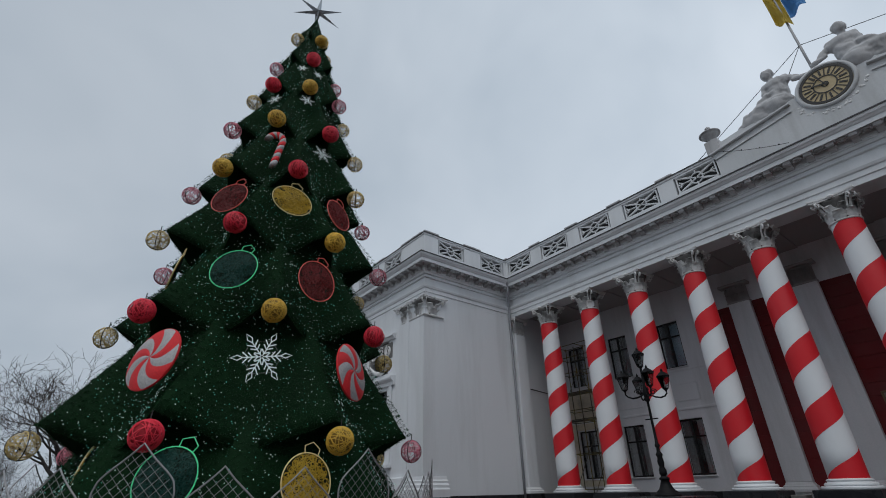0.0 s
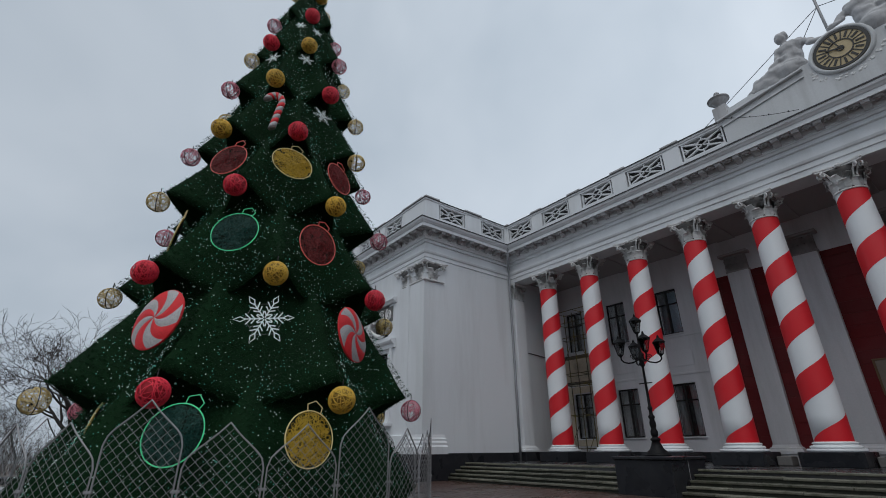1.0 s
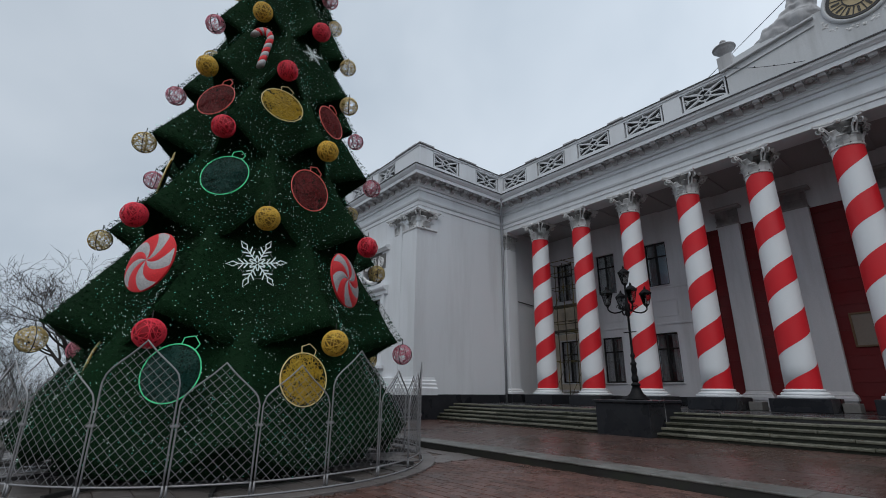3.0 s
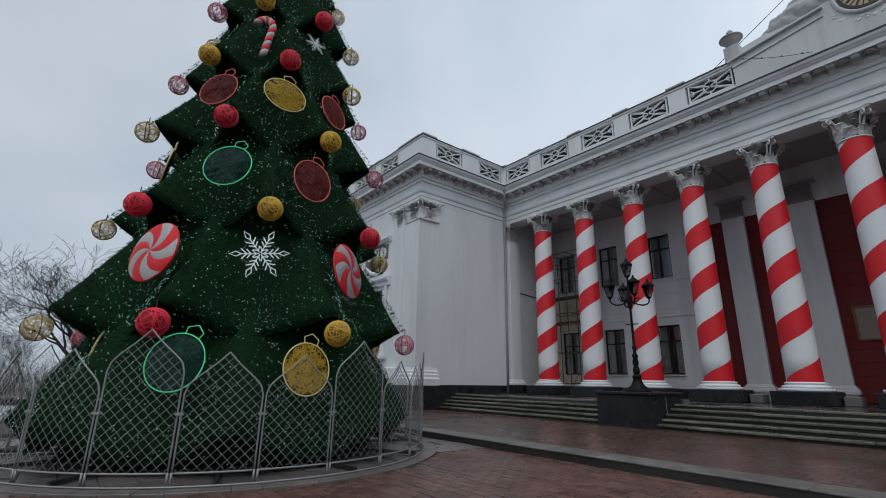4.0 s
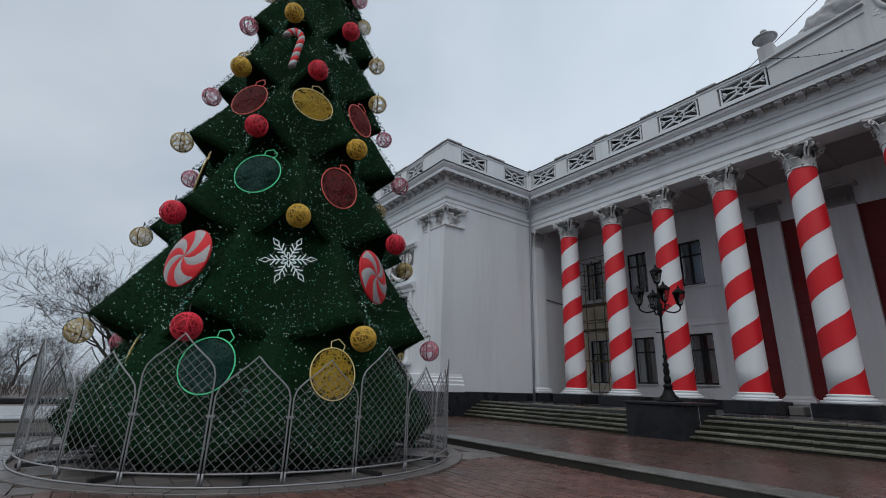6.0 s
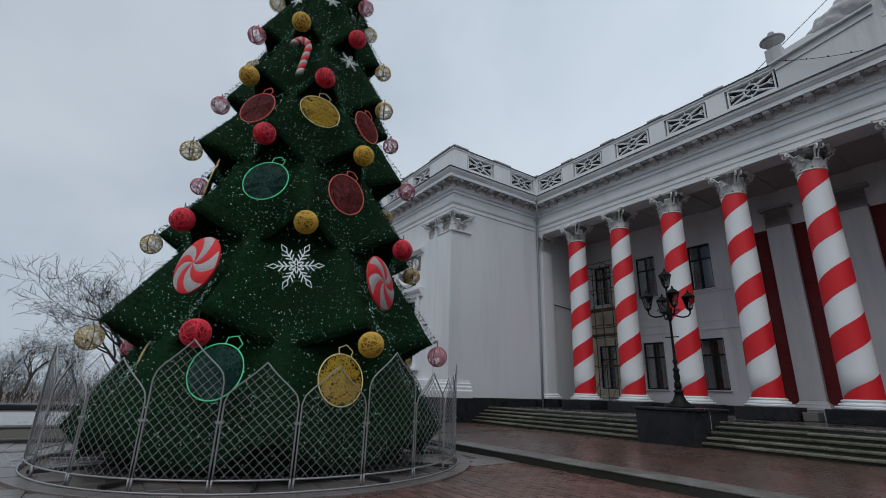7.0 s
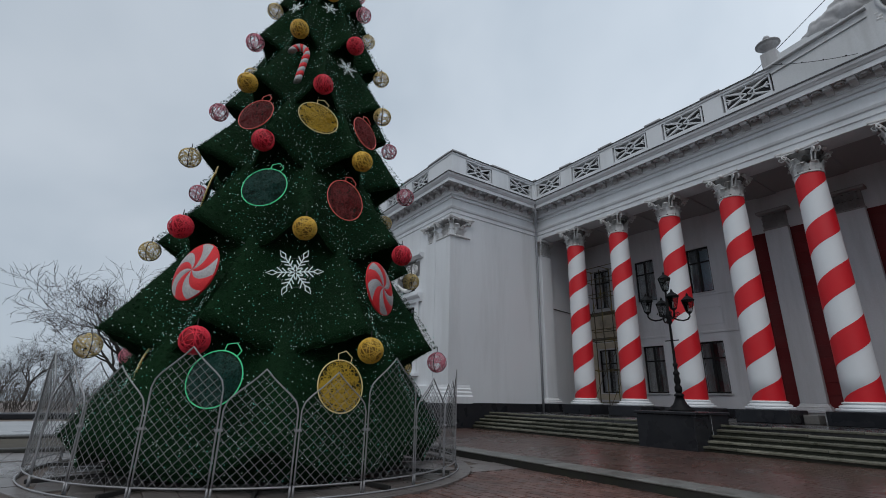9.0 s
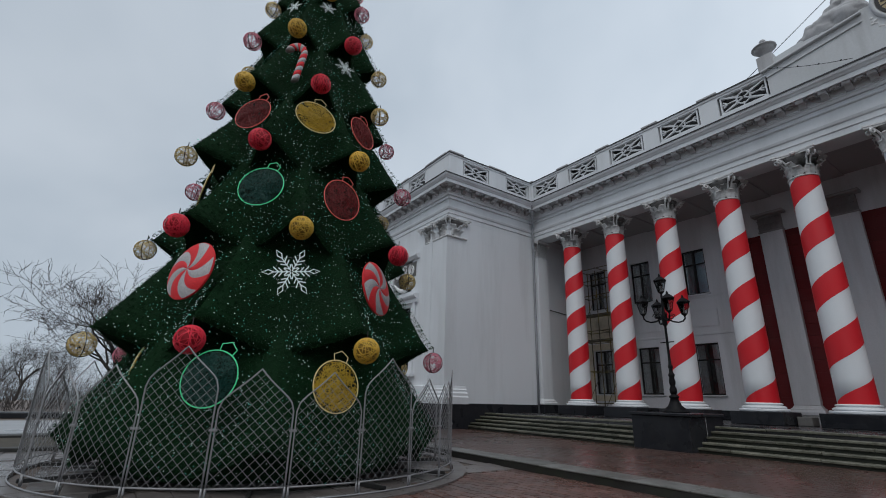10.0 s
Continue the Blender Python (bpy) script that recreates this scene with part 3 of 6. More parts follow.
def corinthian(root, z, h, r, material, turn=0.0):
    """Capital of height h on a shaft of radius r whose top is at z."""
    part("astragal", lathe(B(), [(r, z), (r + 0.04, z + 0.01), (r + 0.05, z + 0.035), (r + 0.04, z + 0.06), (r, z + 0.07)], 24), material, root, smooth=True)
    part("bell", lathe(B(), [(r - 0.02, z + 0.05), (r - 0.02, z + h * 0.55), (r + 0.05, z + h * 0.75), (r + 0.16, z + h * 0.87)], 20), SHADE_AND_STONE_GREY, root, "dark bell with the shade between the leaves in its colour", smooth=True)
    low = high = None
    for i in range(8):
        a = i * 45 + turn
        m = pose(0, 0, 0, 0, 0, a) @ pose(0, -(r - 0.01), z + 0.06)
        if low is None:
            low = part("leaf", leaf_mesh(B(), r * 0.82, h * 0.44, 0.20), material, root)
            low.matrix_basis = m
        else:
            again(low, m)
        m = pose(0, 0, 0, 0, 0, a + 22.5) @ pose(0, -(r - 0.02), z + 0.2)
        if high is None:
            high = part("tall_leaf", leaf_mesh(B(), r * 0.74, h * 0.58, 0.24), material, root)
            high.matrix_basis = m
        else:
            again(high, m)
    curl = None
    for i in range(4):
        for s in (-1, 1):
            m = pose(0, 0, 0, 0, 0, 45 + 90 * i + s * 7)
            if curl is None:
                pts = []
                for t in range(15):
                    q = t / 14
                    if q < 0.5:
                        pts.append((0, -(r + 0.02 + 0.62 * q * q * 1.9), z + h * (0.45 + 0.85 * q)))
                    else:
                        w_ = (q - 0.5) * 2 * 2.2 * math.pi
                        rad = 0.115 * (1 - 0.62 * (q - 0.5) * 2)
                        pts.append((0, -(r + 0.31 + rad * math.sin(w_)), z + h * 0.875 - 0.115 + rad * math.cos(w_)))
                curl = part("volute", tube(B(), pts, [0.045 * (1 - 0.35 * k / 14) for k in range(15)], 6), material, root, smooth=True)
                curl.matrix_basis = m
            else:
                again(curl, m)
    flower = None
    for i in range(4):
        m = pose(0, 0, 0, 0, 0, 90 * i) @ pose(0, -(r + 0.19), z + h * 0.92)
        if flower is None:
            flower = part("flower", lathe(B(), [(0.02, -0.09), (0.09, -0.06), (0.115, 0.0), (0.09, 0.06), (0.02, 0.09)], 8), material, root)
            flower.matrix_basis = m
        else:
            again(flower, m)
    bm = B()
    outline = []
    s = r + 0.30
    for i in range(4):
        c, sn = math.cos(i * math.pi / 2), math.sin(i * math.pi / 2)
        for t in (-0.94, -0.88, -0.6, -0.3, 0, 0.3, 0.6, 0.88, 0.94):
            dip = 0.17 * (1 - t * t)
            x, y = s * t, -(s - dip)
            outline.append((x * c - y * sn, x * sn + y * c))
    for za, zb, k in ((z + h * 0.875, z + h * 0.94, 0.95), (z + h * 0.94, z + h - 0.002, 1.0)):
        a = [bm.verts.new((x * k, y * k, za)) for x, y in outline]
        b_ = [bm.verts.new((x * k, y * k, zb)) for x, y in outline]
        n = len(outline)
        for j in range(n):
            bm.faces.new((a[j], a[(j + 1) % n], b_[(j + 1) % n], b_[j]))
        bm.faces.new(list(reversed(a)))
        bm.faces.new(b_)
    part("abacus", bm, material, root)


Z_BASE, Z_SHAFT, Z_CAP, Z_TOP = 1.46, 1.80, 10.71, 11.82


def shaft_radius(z):
    t = (z - Z_SHAFT) / (Z_CAP - Z_SHAFT)
    return 0.585 - 0.075 * t ** 1.6


def column():
    root = thing("portico_column", "tall white column spirally wrapped in red ribbon", "column", "portico columns")
    part("pedestal", box(B(), -0.95, 0.95, -0.95, 0.95, LAND - 0.004, Z_BASE - 0.002, 0.02), GRANITE, root, "dark granite block")
    part("plinth", lathe(B(), [(0.0, 0.0), (0.86, 0.0), (0.885, 0.03), (0.885, 0.08), (0.86, 0.11), (0.0, 0.11)], 32, (0, 0, Z_BASE)), WRAP_WHITE, root)
    part("base", lathe(B(), [(0.72, 0.11), (0.77, 0.14), (0.77, 0.18), (0.72, 0.215), (0.66, 0.225), (0.635, 0.25), (0.665, 0.27), (0.68, 0.29), (0.665, 0.315), (0.62, 0.33), (0.585, 0.345)], 32, (0, 0, Z_BASE)), WRAP_WHITE, root, smooth=True)
    part("shaft", lathe(B(), [(shaft_radius(Z_SHAFT + (Z_CAP - Z_SHAFT) * i / 10), Z_SHAFT + (Z_CAP - Z_SHAFT) * i / 10) for i in range(11)], 36), WRAP_WHITE, root, smooth=True)
    lead, red, n = 2.15, 0.98, 48
    bm = B()
    for turn in range(-1, 5):
        prev = None
        for i in range(n + 1):
            a = radians(-157) + 2 * math.pi * i / n
            top = Z_SHAFT + lead * (turn + i / n) + 0.06 * math.sin(turn * 2.1 + i * 0.26) * 0.3
            lo, hi = max(Z_SHAFT, top - red), min(Z_CAP, top)
            if hi - lo < 0.01:
                prev = None
                continue
            ring = []
            for k in range(5):
                z = lo + (hi - lo) * k / 4
                puff_out = 0.007
                ring.append(bm.verts.new(((shaft_radius(z) + puff_out) * math.cos(a), (shaft_radius(z) + puff_out) * math.sin(a), z)))
            if prev:
                for k in range(4):
                    bm.faces.new((prev[k], ring[k], ring[k + 1], prev[k + 1]))
            prev = ring
    part("ribbon", bm, WRAP_RED, root, "glossy red cloth ribbon", smooth=True)
    corinthian(root, Z_CAP, Z_TOP - Z_CAP, 0.51, CARVED)
    return root


col = column()
col.location = (COL_X[0], YA, 0)
for x in COL_X[1:]:
    copy_thing(col, pose(x, YA, 0))
# flat pilaster that answers the columns on the wing's side wall
anta = thing("pilaster_anta", "flat white pilaster at the wing end of the colonnade", "pilaster", kind="structure", at=(XW, YF, 0))
part("shaft", box(B(), 0.002, 0.28, 0.12, 1.05, 1.80, 10.71, 0.015), PLASTER, anta)
part("base", sweep(B(), [(0, 1.05), (0.28, 1.05), (0.28, 0.12), (0, 0.12)][::-1], [(0, 1.46), (-0.16, 1.46), (-0.16, 1.57), (-0.10, 1.62), (-0.10, 1.68), (-0.04, 1.72), (0, 1.80), (0.1, 1.80), (0.1, 1.46)]), PLASTER, anta)
part("pedestal", box(B(), 0.075, 0.46, 0.0, 1.2, LAND - 0.004, 1.458, 0.015), GRANITE, anta, "dark granite block")
part("necking", box(B(), 0.002, 0.31, 0.09, 1.08, 10.712, 10.77, 0.015), PLASTER, anta)
part("bell", box(B(), 0.002, 0.25, 0.16, 1.0, 10.77, 11.66), STONE, anta)
anta_leaf = part("leaf", leaf_mesh(B(), 0.25, 0.5, 0.17), CARVED, anta)
anta_leaf.matrix_basis = pose(0.14, 0.16, 10.78)
again(anta_leaf, pose(0.14, 0.16, 11.1))
for k in range(4):
    for row in range(2):
        again(anta_leaf, pose(0.25, 0.27 + 0.22 * k, 10.78 + 0.34 * row, 0, 0, 90))
anta_curl = part("volute", tube(B(), [(0, -0.13 * (1 - q / 20) * math.sin(q * 0.8), 0.13 * (1 - q / 20) * math.cos(q * 0.8)) for q in range(16)], 0.04, 6), CARVED, anta, smooth=True)
anta_curl.matrix_basis = pose(0.34, 0.08, 11.55, 0, 0, 45)
again(anta_curl, pose(0.34, 1.08, 11.55, 0, 0, 135))
part("abacus", box(B(), 0.002, 0.46, 0.0, 1.18, 11.66, 11.817, 0.02), CARVED, anta)

# grey blocks between the granite pedestals
for x in COL_X[3:8]:
    tagged(part("stone_block", box(B(), x + 1.0, x + 1.5, YA + 0.2, YA + 0.9, LAND - 0.004, 1.30, 0.02), SHADE_AND_STONE_GREY), "weathered grey stone block between dark pedestals", "stone block", "porch stone blocks")

# pilasters on the back wall
pil = thing("pilaster", "grey plaster pilaster on the porch wall", "pilaster", "porch pilasters", at=(0, 0, 0))
part("shaft", box(B(), -0.52, 0.52, -0.28, -0.002, 1.75, 10.2, 0.02), PORCH, pil)
part("base", sweep(B(), [(-0.52, 0), (-0.52, -0.28), (0.52, -0.28), (0.52, 0)][::-1], [(0, 1.35), (0.16, 1.35), (0.16, 1.47), (0.12, 1.55), (0.12, 1.6), (0.05, 1.64), (0, 1.75), (-0.1, 1.75), (-0.1, 1.35)]), PORCH, pil)
part("pedestal", box(B(), -0.62, 0.62, -0.40, -0.004, LAND - 0.004, 1.348), STONE, pil)
part("necking", box(B(), -0.56, 0.56, -0.32, -0.003, 10.202, 10.28, 0.015), PORCH_SHADE, pil)
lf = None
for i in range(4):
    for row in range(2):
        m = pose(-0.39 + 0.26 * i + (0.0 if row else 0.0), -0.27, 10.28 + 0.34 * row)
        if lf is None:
            lf = part("leaf", leaf_mesh(B(), 0.27, 0.45, 0.17), PORCH_SHADE, pil)
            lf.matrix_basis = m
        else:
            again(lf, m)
part("bell", box(B(), -0.5, 0.5, -0.27, -0.004, 10.28, 11.1), PORCH_SHADE, pil)
part("abacus", box(B(), -0.72, 0.72, -0.5, -0.004, 11.1, 11.24, 0.02), PORCH_SHADE, pil)
spots = [pose(-8.3 + 2.99 * k, YB, 0) for k in range(0, 8)]
pil.matrix_basis = spots[0]
for m in spots[1:]:
    copy_thing(pil, m)


# ---- porch windows ----
def sash_window(w, h, label):
    root = thing("window", label, "window", "porch windows", kind="structure")
    for a in ((-w / 2, w / 2, 0, 0.08), (-w / 2, w / 2, h - 0.08, h), (-w / 2, -w / 2 + 0.08, 0.08, h - 0.08), (w / 2 - 0.08, w / 2, 0.08, h - 0.08)):
        part("window_frame", box(B(), a[0], a[1], 0.10, 0.2, a[2], a[3], 0.008), DARK_FRAME, root)
    part("mullion", box(B(), -0.045, 0.045, 0.09, 0.19, 0.08, h - 0.08, 0.008), DARK_FRAME, root)
    part("transom", box(B(), -w / 2 + 0.08, w / 2 - 0.08, 0.095, 0.19, h * 0.66, h * 0.66 + 0.08, 0.008), DARK_FRAME, root)
    for x0, x1 in ((-w / 2 + 0.08, -0.045), (0.045, w / 2 - 0.08)):
        for z0, z1 in ((0.08, h * 0.66), (h * 0.66 + 0.08, h - 0.08)):
            p = part("pane", box(B(), x0, x1, 0.14, 0.146, z0, z1), PANE, root)
            p.visible_shadow = False
    part("sill", box(B(), -w / 2 - 0.08, w / 2 + 0.08, -0.1, 0.099, -0.07, -0.002, 0.01), PORCH, root)
    bm = B()
    n = 22
    prev = None
    for i in range(n + 1):
        x = -w / 2 + 0.1 + (w - 0.2) * i / n
        if abs(x) < w * 0.12:
            prev = None
            continue
        y = 0.30 + 0.035 * math.sin(i * 1.9) + 0.01 * math.sin(i * 5)
        cur = [bm.verts.new((x, y, 0.1)), bm.verts.new((x, y, h * 0.97))]
        if prev:
            bm.faces.new((prev[0], cur[0], cur[1], prev[1]))
        prev = cur
    bmesh.ops.solidify(bm, geom=bm.faces[:], thickness=0.008)
    part("curtain", bm, CURTAIN, root)
    return root


low_w = sash_window(1.34, 2.73, "tall dark-framed window with grey curtains")
low_w.location = (-12.5, YB, 2.17)
for x in (-15.88, -19.1):
    copy_thing(low_w, pose(x, YB, 2.17))
up_w = sash_window(1.30, 2.62, "dark-framed upper window reflecting the sky")
up_w.location = (-15.88, YB, 7.65)
lit_w = sash_window(1.30, 2.62, "dark-framed upper window with a painted pale reflection")
lit_w.location = (-12.5, YB, 7.65)
# pale sheet added behind the right panes in place of the sky's reflection
part("blind", box(B(), 0.06, 0.56, 0.165, 0.172, 0.1, 2.45), PANE_REFLECTION, lit_w, "pale blue-white sheet in place of a sky reflection")
for x in (-19.1,):
    copy_thing(up_w, pose(x, YB, 7.65))
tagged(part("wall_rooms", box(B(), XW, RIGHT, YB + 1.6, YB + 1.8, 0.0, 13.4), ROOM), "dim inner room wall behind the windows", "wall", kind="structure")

# rough unpainted patch of wall behind the scaffold
tagged(part("wall_patch", pierced(B(), -20.2, -17.2, 1.76, 7.38, YB - 0.045, YB - 0.005, [(-19.84, -18.36, 2.1, 4.97)]), OLD_WALL), "bare beige render stripped of paint", "wall patch", kind="structure")

# notice on the red wall
notice = thing("notice_board", "cream framed notice on the dark red wall", "notice board", at=(-3.75, YB, 3.65))
part("panel", box(B(), -0.52, 0.52, -0.02, 0.008, 0.0, 1.32), PLAQUE, notice)
for a in ((-0.6, 0.6, 1.32, 1.4), (-0.6, 0.6, -0.08, 0.0), (-0.6, -0.52, 0.0, 1.32), (0.52, 0.6, 0.0, 1.32)):
    part("border", box(B(), a[0], a[1], -0.06, 0.008, a[2], a[3], 0.01), BRASS, notice)

# ---- wing details ----
corner = thing("pilaster_corner", "white corner pilaster of the wing with carved capital", "pilaster", kind="structure")
part("shaft", box(B(), XW - 1.42, XW + 0.03, YC - 0.1, YC + 1.32, 2.32, 10.6, 0.01), PLASTER, corner)
loop = [(XW + 0.1, YC + 1.32), (XW + 0.1, YC - 0.1), (XW - 1.42, YC - 0.1)]
part("base", sweep(B(), loop, [(0, 1.38), (0.28, 1.38), (0.28, 1.72), (0.20, 1.80), (0.20, 1.92), (0.12, 2.0), (0.12, 2.1), (0.04, 2.16), (0, 2.32), (-0.05, 2.32), (-0.05, 1.38)]), PLASTER, corner)
part("pedestal", sweep(B(), [(XW + 0.05, YC + 1.31), (XW + 0.05, YC - 0.05), (XW - 1.5, YC - 0.05)], [(0.32, 0.0), (0.32, 1.378), (-0.04, 1.378), (-0.04, 0.0)]), GRANITE, corner)
part("necking", sweep(B(), loop, [(0, 10.6), (0.04, 10.62), (0.06, 10.67), (0.04, 10.70), (-0.05, 10.70), (-0.05, 10.6)]), CARVED, corner)
part("second_shaft", box(B(), XW - 2.85, XW - 1.55, YC - 0.04, YC, 2.32, 10.65, 0.01), PLASTER, corner)
part("second_base", box(B(), XW - 3.0, XW - 1.75, YC - 0.24, YC, 1.38, 2.318, 0.05), PLASTER, corner)
corner_cap = thing("capital", "carved white leaf capital on the wing corner", "capital", "wing capitals", kind="structure", at=(XW - 0.58, YC + 0.58, 0))
corinthian(corner_cap, 10.68, 1.13, 0.64, CARVED)
copy_thing(corner_cap, pose(XW - 2.15, YC + 0.62, 0))
lf2 = part("leaf", leaf_mesh(B(), 0.36, 0.56, 0.34), CARVED, corner)
lf2.matrix_basis = pose(XW - 1.3, YC - 0.11, 10.74)
second = thing("pilaster_wing", "white wing pilaster with carved capital", "pilaster", "wing pilasters", kind="structure")
part("shaft", box(B(), -0.62, 0.62, -0.08, 0.0, 2.32, 10.2, 0.015), PLASTER, second)
part("base", box(B(), -0.8, 0.8, -0.26, 0.0, 1.38, 2.318, 0.05), PLASTER, second)
part("pedestal", box(B(), -0.9, 0.9, -0.34, 0.0, 0.0, 1.378, 0.02), GRANITE, second)
part("abacus", box(B(), -0.82, 0.82, -0.3, 0.0, 11.6, 11.81, 0.03), CARVED, second)
for i in range(4):
    for row in range(3):
        again(lf2, pose(-0.48 + 0.32 * i + (0.08 if row == 1 else 0), -0.09, 10.3 + 0.37 * row), second)
spots = [pose(-28.0 - 5.2 * k, YC, 0) for k in range(3)]
second.matrix_basis = spots[0]
for m in spots[1:]:
    copy_thing(second, m)
part("plinth_side", box(B(), XW, XW + 0.07, YC + 1.32, YF + 0.1, 0.0, 1.42, 0.01), GRANITE, wing, "dark granite wall plinth")
part("plinth_front", box(B(), WING_END, XW - 1.9, YC - 0.1, YC, 0.0, 1.4, 0.01), GRANITE, wing, "dark granite wall plinth")


def wing_window():
    root = thing("window", "wing window with moulded surround and carved panel", "window", "wing windows", kind="structure")
    for a in ((-1.45, -1.2, 3.0, 7.2), (1.2, 1.45, 3.0, 7.2)):
        part("jamb", box(B(), a[0], a[1], -0.14, 0.0, a[2], a[3], 0.02), PLASTER, root)
    part("lintel", sweep(B(), [(1.75, 0), (-1.75, 0)], [(0.0, 7.2), (0.14, 7.2), (0.16, 7.4), (0.3, 7.5), (0.36, 7.6), (0.36, 7.7), (0, 7.76)]), PLASTER, root)
    part("sill", box(B(), -1.6, 1.6, -0.3, 0.0, 2.8, 2.998, 0.02), PLASTER, root)
    part("hood", sweep(B(), [(1.7, 0), (-1.7, 0)], [(0.0, 10.0), (0.12, 10.0), (0.2, 10.1), (0.3, 10.18), (0.3, 10.28), (0, 10.36)]), PLASTER, root)
    part("carved_panel", box(B(), -1.32, 1.32, -0.03, -0.002, 8.9, 9.86), SHADE_AND_STONE_GREY, root, "dark panel ground with recess shade in its colour")
    for i in range(3):
        pts = [(-0.85 + 0.85 * i + 0.36 * (1 - q / 22) * math.cos(q * 0.7 + i), -0.05, 9.38 + 0.4 * (1 - q / 22) * math.sin(q * 0.7 + i)) for q in range(18)]
        part("scroll", tube(B(), pts, 0.06, 5), CARVED, root)
    part("festoon", tube(B(), [(-1.25 + 0.125 * q, -0.06, 8.75 - 0.62 * math.sin(math.pi * q / 20)) for q in range(21)], [0.05 + 0.09 * math.sin(math.pi * q / 20) for q in range(21)], 8), CARVED, root, smooth=True)
    p = part("pane", box(B(), -1.2, 1.2, 0.2, 0.206, 3.2, 7.0), PANE, root)
    p.visible_shadow = False
    part("mullion", box(B(), -0.05, 0.05, 0.12, 0.199, 3.2, 7.0), DARK_FRAME, root)
    part("transom", box(B(), -1.2, 1.2, 0.12, 0.198, 5.6, 5.7), DARK_FRAME, root)
    return root


ww = wing_window()
ww.location = (-25.05, YC, 0)
for k in range(1, 4):
    copy_thing(ww, pose(-25.05 - 5.2 * k, YC, 0))

# rain pipe in the inner corner
pipe = thing("rain_pipe", "grey zinc rain pipe in the inner corner", "rain pipe", at=(XW + 0.14, YF - 0.14, 0))
part("downpipe", tube(B(), [(0, 0, LAND), (0, 0, 5.0), (0, 0, 12.4), (0.10, -0.10, 12.9), (0.55, -0.55, 13.3), (0.62, -0.62, 13.75)], 0.07, 10), PIPE, pipe, smooth=True)
part("hopper", lathe(B(), [(0.08, 13.7), (0.1, 13.75), (0.2, 13.95), (0.22, 14.1), (0.2, 14.11)], 12, (0.62, -0.62, 0)), PIPE, pipe)
for z in (2.2, 4.4, 6.6, 8.8, 11.0):
    part("clip", lathe(B(), [(0.09, z), (0.09, z + 0.06)], 10), PIPE, pipe)
cable = thing("wall_cable", "thin dark cable on the porch side wall", "cable")
part("cable_run", tube(B(), [(XW + 0.03, YA + 0.8, 7.35), (XW + 0.03, YB - 1.5, 7.2), (XW + 0.03, YB - 0.1, 7.3)], 0.03, 5), DARK_FRAME, cable)

# ---- attic with clock, figures and flag ----
attic = thing("trim_attic", "weathered grey-white attic block behind the clock", "attic", kind="structure")
bm = B()
top_l, top_m = 15.95, 16.45
front = [(ATTIC0, 14.2), (ATTIC1, 14.2), (ATTIC1, top_l), (MID + 1.5, top_m), (MID - 1.5, top_m), (ATTIC0, top_l)]
for yy, rev in ((YF - 0.2, False), (YF + 0.6, True)):
    v = [bm.verts.new((x, yy, z)) for x, z in front]
    bm.faces.new(list(reversed(v)) if rev else v)
bm.verts.ensure_lookup_table()
for j in range(6):
    bm.faces.new((bm.verts[j], bm.verts[(j + 1) % 6], bm.verts[6 + (j + 1) % 6], bm.verts[6 + j]))
bmesh.ops.recalc_face_normals(bm, faces=bm.faces)
part("block", bm, ATTIC_PLASTER, attic)
part("clock_stand", box(B(), MID - 1.45, MID + 1.45, YF - 0.15, YF + 0.55, top_m - 0.02, top_m + 0.3, 0.02), ATTIC_PLASTER, attic)
for s in (-1, 1):
    fall = (top_m - top_l) / 3.3
    way = [(MID + s * 4.95, top_l - 0.15 * fall), (MID + s * 1.35, top_m + 0.15 * fall)]
    if s > 0:
        way.reverse()
    (xa, za), (xb, zb) = way
    tilt = math.degrees(math.atan2(zb - za, xb - xa))
    ln = math.hypot(xb - xa, zb - za)
    bm = box(B(), 0, ln, -0.34, 0.7, 0.002, 0.1, 0.02)
    m_ = part("moulding", bm, ATTIC_PLASTER, attic)
    m_.matrix_basis = pose(xa, YF - 0.02, za, 0, -tilt, 0)
    m_ = part("fillet", box(B(), 0.1, ln - 0.1, -0.24, -0.181, -0.34, -0.27, 0.01), ATTIC_PLASTER, attic)
    m_.matrix_basis = pose(xa, YF - 0.02, za, 0, -tilt, 0)
    m_ = part("upper_block", box(B(), 0.35 if s < 0 else 0.0, ln if s < 0 else ln - 0.35, -0.05, 0.6, 0.1, 0.55, 0.03), ATTIC_PLASTER, attic)
    m_.matrix_basis = pose(xa, YF - 0.02, za, 0, -tilt, 0)


def urn():
    root = thing("urn", "weathered grey stone urn on the attic", "urn", "attic urns")
    part("pedestal", box(B(), -0.34, 0.34, -0.3, 0.3, -0.26, 0.62, 0.03), STONE, root)
    part("bowl", lathe(B(), [(0.2, 0.62), (0.13, 0.68), (0.12, 0.74), (0.22, 0.84), (0.36, 0.95), (0.43, 1.06), (0.45, 1.12), (0.53, 1.14), (0.53, 1.19), (0.42, 1.21)], 20), STONE, root, smooth=True)
    part("lid", lathe(B(), [(0.46, 1.21), (0.44, 1.25), (0.3, 1.33), (0.16, 1.38), (0.1, 1.4)], 20), STONE, root, smooth=True)
    part("finial", lathe(B(), [(0.08, 1.4), (0.06, 1.45), (0.14, 1.52), (0.15, 1.58), (0.11, 1.65), (0.03, 1.69)], 12), STONE, root, smooth=True)
    return root


u = urn()
u.matrix_basis = pose(ATTIC0 + 0.04, YF + 0.15, 16.32) @ Matrix.Scale(0.93, 4)
u2 = copy_thing(u, pose(ATTIC1 - 0.04, YF + 0.15, 16.32))

